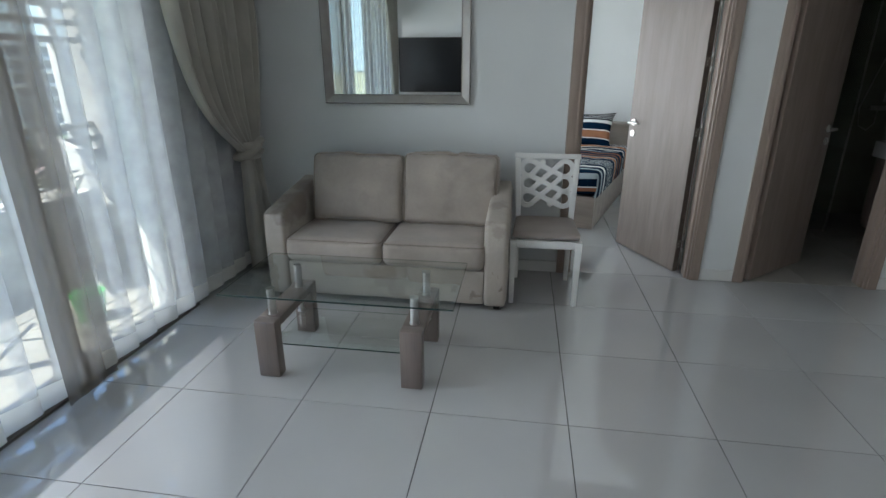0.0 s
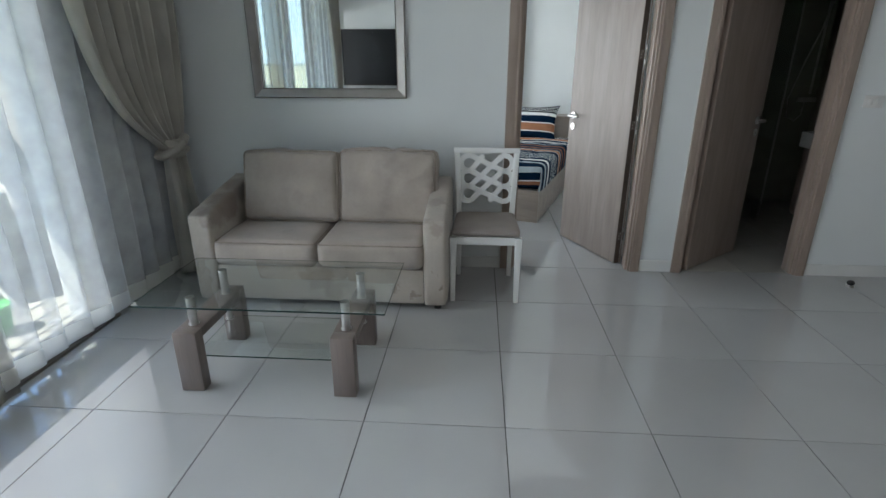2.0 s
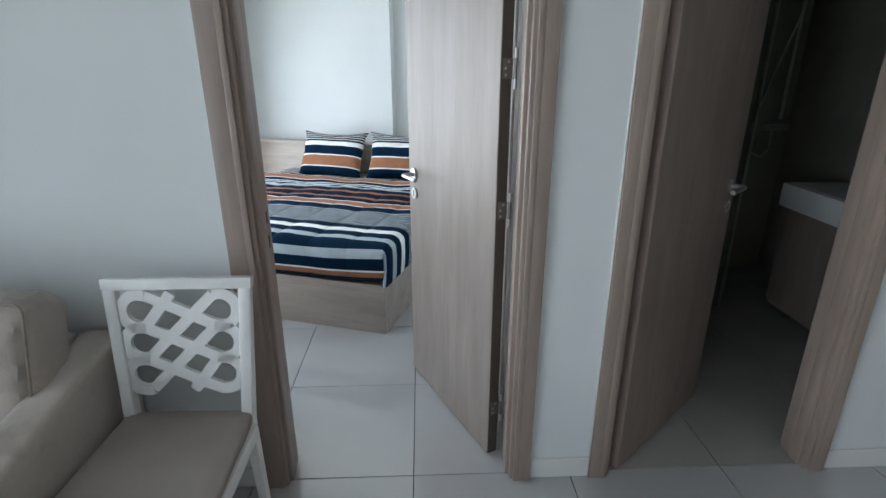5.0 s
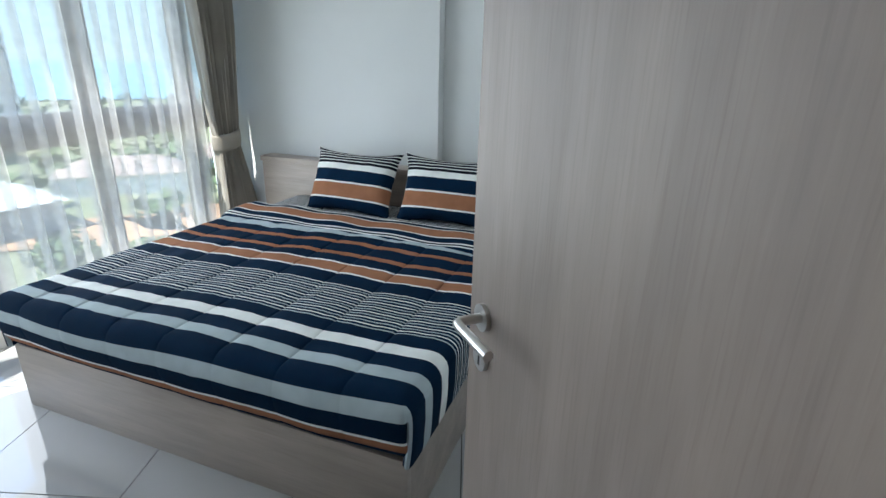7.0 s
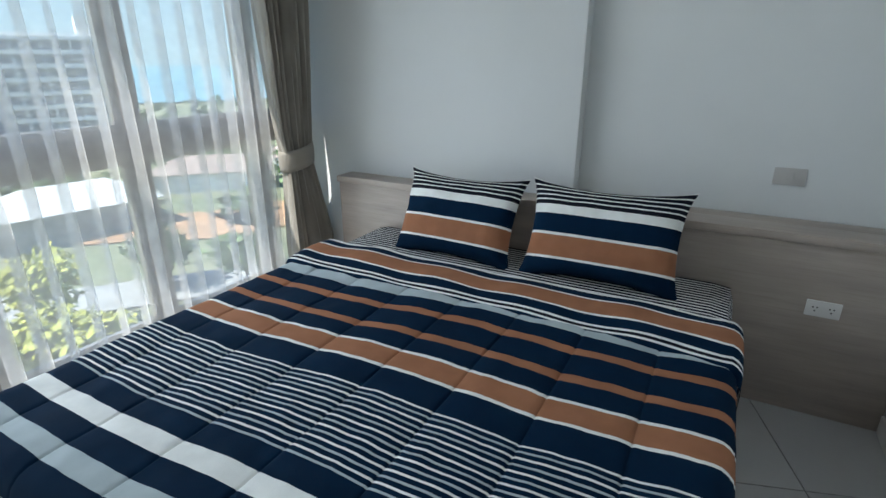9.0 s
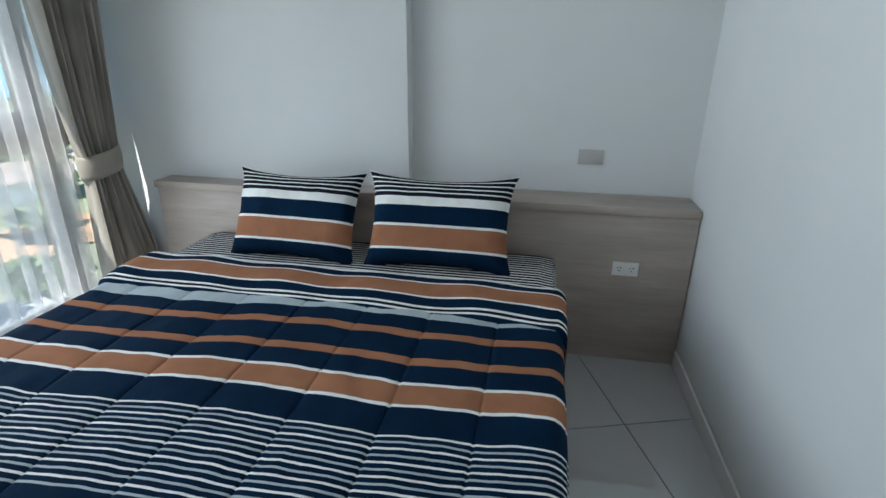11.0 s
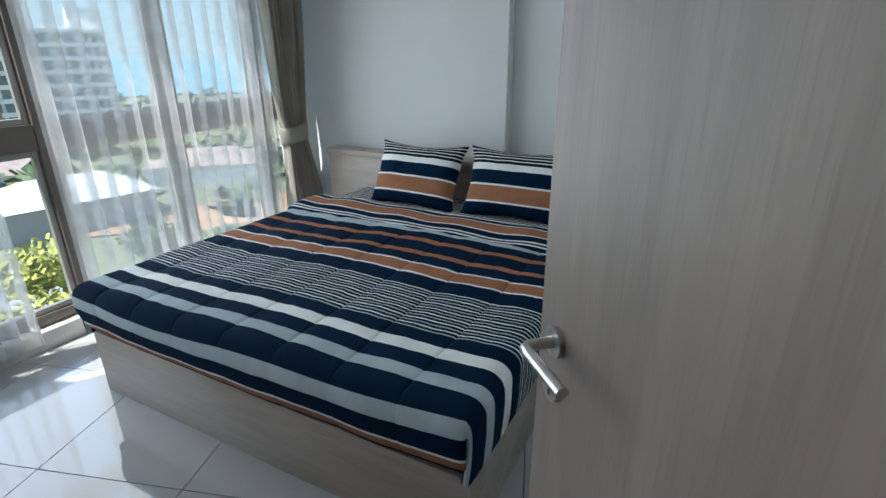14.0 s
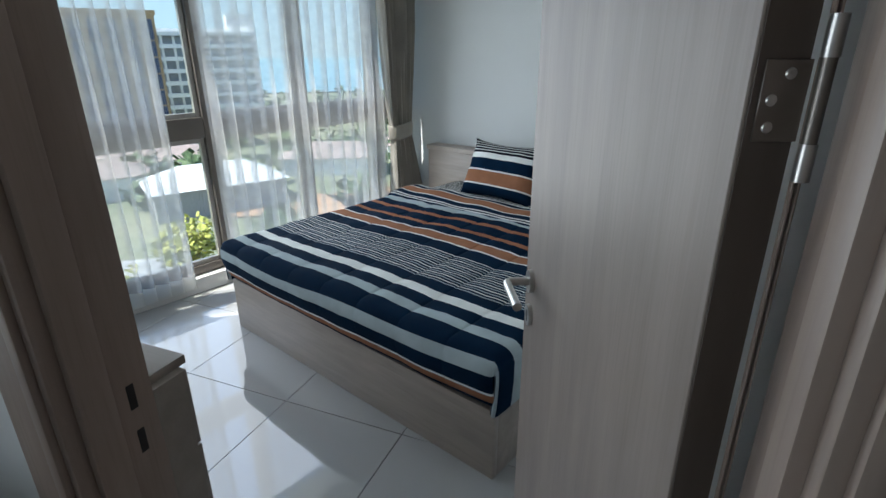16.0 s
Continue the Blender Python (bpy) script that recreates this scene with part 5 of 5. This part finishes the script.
def facing(az, dist, z=GZ):
    p = at(az, dist, z)
    return Matrix.Translation(p) @ Matrix.Rotation(radians(az), 4, "Z")


# glowing backdrop with pale sky haze painted on, far out at sea
haze = bpy.data.materials.new("painted_haze_glow")
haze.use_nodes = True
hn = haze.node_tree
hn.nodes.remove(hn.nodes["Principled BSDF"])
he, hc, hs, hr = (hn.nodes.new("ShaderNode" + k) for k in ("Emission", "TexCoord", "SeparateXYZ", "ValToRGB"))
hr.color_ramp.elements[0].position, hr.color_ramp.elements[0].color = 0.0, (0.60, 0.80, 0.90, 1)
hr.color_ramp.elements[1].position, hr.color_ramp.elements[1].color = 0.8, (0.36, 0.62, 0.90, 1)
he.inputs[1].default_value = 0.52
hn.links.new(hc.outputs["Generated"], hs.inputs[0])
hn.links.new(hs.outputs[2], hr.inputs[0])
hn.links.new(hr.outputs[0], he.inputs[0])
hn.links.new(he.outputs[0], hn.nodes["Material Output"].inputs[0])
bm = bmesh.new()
# carried round past the balcony side to cover the brighter low sky
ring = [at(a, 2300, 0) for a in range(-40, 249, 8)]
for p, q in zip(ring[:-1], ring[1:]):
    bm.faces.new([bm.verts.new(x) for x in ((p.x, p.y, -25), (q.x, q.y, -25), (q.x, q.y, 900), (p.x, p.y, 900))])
tagged(mesh_ob("backdrop", bm, haze), "glowing backdrop painted as pale blue sky haze", "sky", kind="structure")
bm = bmesh.new()
for k in range(-40, 112, 8):
    quad = [at(k, 300), at(k + 8, 300), at(k + 8, 2290), at(k, 2290)]
    bm.faces.new([bm.verts.new((p.x, p.y, GZ + 0.6)) for p in quad])
tagged(mesh_ob("sea", bm, M_SEA), "hazy turquoise sea up to the horizon", "water", kind="structure")


def bay_tower(label, az, dist, w, d, h, bays):
    """A tan block with tall navy window bays between plain piers."""
    ob = thing("apartment_tower", label, "building", facing(az, dist))
    bm = bmesh.new()
    box(bm, -w / 2, w / 2, 0.6, d, 0, h)
    part("wall", bm, M_TAN, ob, smooth=False)
    bm = bmesh.new()
    box(bm, -w / 2 - 0.3, w / 2 + 0.3, 0.1, d, h, h + 0.9)
    part("roof", bm, M_TAN, ob, smooth=False)
    for b in range(bays):
        x = -w / 2 + w * (b + 0.5) / bays
        bm = bmesh.new()
        box(bm, x - w / bays * 0.32, x + w / bays * 0.32, 0.35, 0.62, 1.5, h - 0.8)
        bay = part("window_bay", bm, M_BLUEGLASS, ob, smooth=False)
        for f in range(1, int(h / 3.3)):
            bm = bmesh.new()
            box(bm, x - w / bays * 0.33, x + w / bays * 0.33, 0.28, 0.36, f * 3.3 - 0.12, f * 3.3 + 0.12)
            part("transom", bm, M_TAN, bay, smooth=False)
    return ob


def hotel(name, label, az, dist, w, d, floors, fh, wall_m, glass_m, bays, wall_top=1.2, mat_slab=None, tower=0.0):
    ob = thing(name, label, "building", facing(az, dist))
    H = floors * fh
    bm = bmesh.new()
    box(bm, -w / 2, w / 2, 1.6, d, 0, H)
    part("wall", bm, wall_m, ob, smooth=False)
    bm = bmesh.new()
    box(bm, -w / 2 - 0.3, w / 2 + 0.3, 1.2, d + 0.3, H, H + wall_top)
    if tower:
        box(bm, w / 2 - tower, w / 2, 2.5, d, H + wall_top, H + wall_top + 4)
    part("roof", bm, wall_m, ob, smooth=False)
    bw_ = w / bays
    for f in range(floors):
        bm = bmesh.new()
        box(bm, -w / 2, w / 2, 0.0, 1.62, f * fh + fh - 0.55, f * fh + fh + 0.45)
        part("balcony", bm, mat_slab or wall_m, ob, smooth=False)
        bm = bmesh.new()
        for b in range(bays):
            x = -w / 2 + b * bw_
            box(bm, x + bw_ * 0.12, x + bw_ * 0.88, 1.52, 1.62, f * fh + 0.5, f * fh + fh - 0.56)
        part("window_row", bm, glass_m, ob, smooth=False)
    bm = bmesh.new()
    for b in range(bays + 1):
        x = -w / 2 + b * bw_
        box(bm, x - 0.15, x + 0.15, 0.05, 1.6, 0, H)
    part("party_fins", bm, mat_slab or wall_m, ob, smooth=False)
    return ob


hotel("hotel", "long white hotel block with rows of balconies", 45.5, 165, 27, 14, 8, 3.2, M_HOTEL, M_SHADEGLASS, 9, tower=7)
bay_tower("tan and navy apartment block with tall window bays", 53.5, 130, 19, 16, 28, 6)
hotel("apartment_tower", "white apartment block farther along the shore", 66, 170, 44, 16, 8, 3.2, M_HOTEL, M_SHADEGLASS, 12)


def pitched(name, label, az, dist, w, d, h, rise, roof_m, wall_m, turn=0):
    ob = thing(name, label, "house", facing(az, dist) @ Matrix.Rotation(radians(turn), 4, "Z"))
    bm = bmesh.new()
    box(bm, -w / 2, w / 2, -d / 2, d / 2, 0, h)
    part("wall", bm, wall_m, ob, smooth=False)
    bm = bmesh.new()
    e = 0.6
    vs = [bm.verts.new(p) for p in ((-w / 2 - e, -d / 2 - e, h), (w / 2 + e, -d / 2 - e, h), (w / 2 + e, d / 2 + e, h), (-w / 2 - e, d / 2 + e, h), (-w / 4, 0, h + rise), (w / 4, 0, h + rise))]
    for q in ((0, 1, 5, 4), (1, 2, 5), (2, 3, 4, 5), (3, 0, 4), (3, 2, 1, 0)):
        bm.faces.new([vs[i] for i in q])
    part("roof", bm, roof_m, ob, smooth=False)
    return ob


pitched("pavilion", "low hall with a bright white pitched metal roof", 46.5, 78, 17, 10, 3.8, 2.4, M_ROOFW, M_SLAT, 12)
pitched("house", "low house with a brown tiled roof", 34, 96, 18, 9, 3.2, 2.2, M_ROOFD, M_HOTEL, -8)
pitched("house", "low house with a brown tiled roof", 52, 104, 24, 10, 3.4, 2.0, M_ROOFD, M_HOTEL, 4)
pitched("house", "low house with a brown tiled roof", 24, 108, 16, 9, 3.2, 2.2, M_ROOFD, M_HOTEL, 10)
pitched("house", "low house with a brown tiled roof", 58, 92, 18, 9, 3.4, 2.0, M_ROOFD, M_HOTEL, 4)

bm = bmesh.new()
for (a0, d0), (a1, d1) in (((5, 58), (70, 64)), ((70, 64), (88, 75))):
    p, q = at(a0, d0, GZ + 0.25), at(a1, d1, GZ + 0.25)
    n = (q - p).cross(Vector((0, 0, 1))).normalized() * 3.2
    bm.faces.new([bm.verts.new(x) for x in (p - n, q - n, q + n, p + n)])
tagged(mesh_ob("road", bm, M_ROAD), "grey road winding past the scrub", "road", kind="structure")
bm = bmesh.new()
for az, di, rx, ry in ((36, 72, 9, 6), (44, 75, 7, 5), (28, 74, 9, 6)):
    c = at(az, di, GZ + 0.2)
    vs = []
    for k in range(22):
        a = k * 2 * math.pi / 22
        r = 1 + 0.25 * noise.noise(Vector((math.cos(a) * 1.5 + az, math.sin(a) * 1.5, 0)))
        vs.append(bm.verts.new((c.x + rx * r * math.cos(a), c.y + ry * r * math.sin(a), c.z)))
    bm.faces.new(vs)
tagged(mesh_ob("earth_patch", bm, M_EARTH), "bare orange earth beside the road", "ground", kind="structure")


def crown_mesh(bm, c, rx, rz, n, size, rng):
    for _ in range(n):
        d = Vector((rng.gauss(0, 1), rng.gauss(0, 1), rng.gauss(0, 1))).normalized()
        k = rng.uniform(0.45, 1.0) * (1 + 0.35 * noise.noise(d * 2.1 + Vector(c)))
        p = Vector(c) + Vector((d.x * rx * k, d.y * rx * k, d.z * rz * k))
        s = size * rng.uniform(0.6, 1.3)
        q = Euler((rng.uniform(-0.9, 0.9), rng.uniform(-0.9, 0.9), rng.uniform(0, 6.3))).to_matrix()
        vs = [bm.verts.new(p + q @ Vector(o_)) for o_ in ((-s, -s * 0.6, 0), (s, -s * 0.5, 0.1 * s), (s * 0.8, s * 0.6, 0), (-s * 0.7, s * 0.6, -0.1 * s))]
        bm.faces.new(vs)


def tree(label, az, dist, h, r, leaf, seed, n=900):
    rng = random.Random(seed)
    ob = thing("tree", label, "tree", Matrix.Translation(at(az, dist)), "trees below the window")
    bm = bmesh.new()
    cyl(bm, (0, 0, 0), (0.1, 0, h * 0.55), 0.22, 0.12, n=8)
    for k in range(5):
        a = k * 1.26 + seed
        cyl(bm, (0.05, 0, h * (0.35 + 0.04 * k)), (math.cos(a) * r * 0.6, math.sin(a) * r * 0.6, h * 0.7), 0.09, 0.03, n=6)
    part("trunk", bm, M_BARK, ob)
    bm = bmesh.new()
    for k in range(6):
        a = k * 1.05 + seed
        crown_mesh(bm, (math.cos(a) * r * 0.5, math.sin(a) * r * 0.5, h * (0.62 + 0.12 * rng.random())), r * 0.62, h * 0.27, n // 6, 0.28, rng)
    part("crown", bm, leaf, ob, smooth=False)
    return ob


for i, (az, di, h, r, lf) in enumerate(((51, 37, 6.5, 3.2, M_LEAFY), (57, 35, 7, 3.4, M_LEAFY), (47.5, 36, 6.0, 3, M_LEAFY), (50, 46, 7.5, 2.6, M_LEAFY), (64, 38, 7, 3.4, M_LEAFY),
                                        (70, 35, 7.5, 3.6, M_LEAFY), (40, 52, 6, 2.8, M_LEAF), (32, 48, 6, 3, M_LEAF), (22, 50, 6.5, 3.2, M_LEAF), (76, 32, 7, 3, M_LEAF), (44, 34, 5, 2.6, M_LEAFY), (36, 33, 4.5, 2.4, M_LEAFY))):
    tree("leafy %s tree below the window" % ("yellow-green" if lf is M_LEAFY else "dark green"), az, di, h, r, lf, i + 1)
bm = bmesh.new()
rng = random.Random(77)
for k in range(420):
    az, di = rng.uniform(-12, 92), 75 + 215 * rng.random() ** 0.8
    p = at(az, di)
    crown_mesh(bm, (p.x, p.y, GZ + rng.uniform(1.5, 4.5)), rng.uniform(2.2, 5), rng.uniform(1.8, 3.6), 34, 0.95, rng)
tagged(mesh_ob("far_woods", bm, M_LEAF), "belt of dark green trees towards the sea", "trees", kind="stuff")

# ---- floors and their tiles ----
def clip(poly, region):
    """A convex polygon cut by a convex, anticlockwise region."""
    out = poly
    for (ax, ay), (bx, by) in zip(region, region[1:] + region[:1]):
        src, out = out, []
        for i, p in enumerate(src):
            q = src[(i + 1) % len(src)]
            sp_ = (bx - ax) * (p[1] - ay) - (by - ay) * (p[0] - ax)
            sq = (bx - ax) * (q[1] - ay) - (by - ay) * (q[0] - ax)
            if sp_ >= 0:
                out.append(p)
            if (sp_ >= 0) != (sq >= 0):
                k = sp_ / (sp_ - sq)
                out.append((p[0] + (q[0] - p[0]) * k, p[1] + (q[1] - p[1]) * k))
        if len(out) < 3:
            return []
    return out


def slab(name, pts, material, label, z=-0.004):
    bm = bmesh.new()
    hi = [bm.verts.new((*p, z)) for p in pts]
    lo = [bm.verts.new((*p, -0.2)) for p in pts]
    bm.faces.new(hi), bm.faces.new(lo[::-1])
    for i in range(len(pts)):
        j = (i + 1) % len(pts)
        bm.faces.new((lo[i], lo[j], hi[j], hi[i]))
    return tagged(mesh_ob(name, bm, material), label, "floor", kind="structure")


LIVING = [(-2.058, REAR_Y), (4.3, REAR_Y), (4.3, 3.63), (-2.058, 3.63)]
PIERFLOOR = [(-2.142, 2.70), (-2.058, 2.70), (-2.058, 3.63), (-2.142, 3.63)]
BEDROOM = [bw(-3.36, 2.72), (1.25, 3.63), (2.0, 6.60), bw(-3.36, 6.72)]
BATH = [(1.253, 3.63), (3.45, 3.63), (3.45, 5.7), (1.776, 5.7)]
floor_living = slab("floor", LIVING, M_GROUT, "glossy off-white porcelain tile floor with dark joints")
slab("floor_strip", PIERFLOOR, M_TILE, "off-white floor tile strip in the corner", z=0.0)
floor_bedroom = slab("floor_bedroom", BEDROOM, M_GROUT, "glossy off-white porcelain tile floor with dark joints")
floor_bath = slab("floor_bathroom", BATH, M_GROUT, "matt grey-beige bathroom floor tiles")


def tile_mesh(poly, z=0.0, edge=0.0010):
    bm = bmesh.new()
    cx, cy = sum(p[0] for p in poly) / len(poly), sum(p[1] for p in poly) / len(poly)
    top = [bm.verts.new((p[0] - cx + (cx - p[0]) * edge / 0.3, p[1] - cy + (cy - p[1]) * edge / 0.3, z)) for p in poly]
    low = [bm.verts.new((p[0] - cx, p[1] - cy, z - 0.006)) for p in poly]
    bm.faces.new(top)
    for i in range(len(poly)):
        j = (i + 1) % len(poly)
        bm.faces.new((low[i], low[j], top[j], top[i]))
    me = bpy.data.meshes.new("tile")
    bm.to_mesh(me)
    bm.free()
    return me, (cx, cy)


full = {}
GAP = 0.0012
for parent, region, material in ((floor_living, LIVING, M_TILE), (floor_bedroom, BEDROOM, M_TILE), (floor_bath, BATH, M_BATHFLOOR)):
    for i in range(-5, 8):
        for j in range(-8, 8):
            x0, y0 = 0.2 + 0.6 * i, 3.63 + 0.6 * j
            sq = [(x0 + GAP, y0 + GAP), (x0 + 0.6 - GAP, y0 + GAP), (x0 + 0.6 - GAP, y0 + 0.6 - GAP), (x0 + GAP, y0 + 0.6 - GAP)]
            poly = clip(sq, region)
            if not poly:
                continue
            area = abs(sum(a[0] * b[1] - b[0] * a[1] for a, b in zip(poly, poly[1:] + poly[:1]))) / 2
            if area < 0.0008:
                continue
            whole = len(poly) == 4 and abs(area - (0.6 - 2 * GAP) ** 2) < 1e-6
            if whole and material.name in full:
                me, c = full[material.name], (x0 + 0.3, y0 + 0.3)
            else:
                me, c = tile_mesh(poly)
                me.materials.append(material)
                if whole:
                    full[material.name] = me
            t = new("tile", me)
            t.parent = parent
            t.location = (c[0], c[1], 0.0)
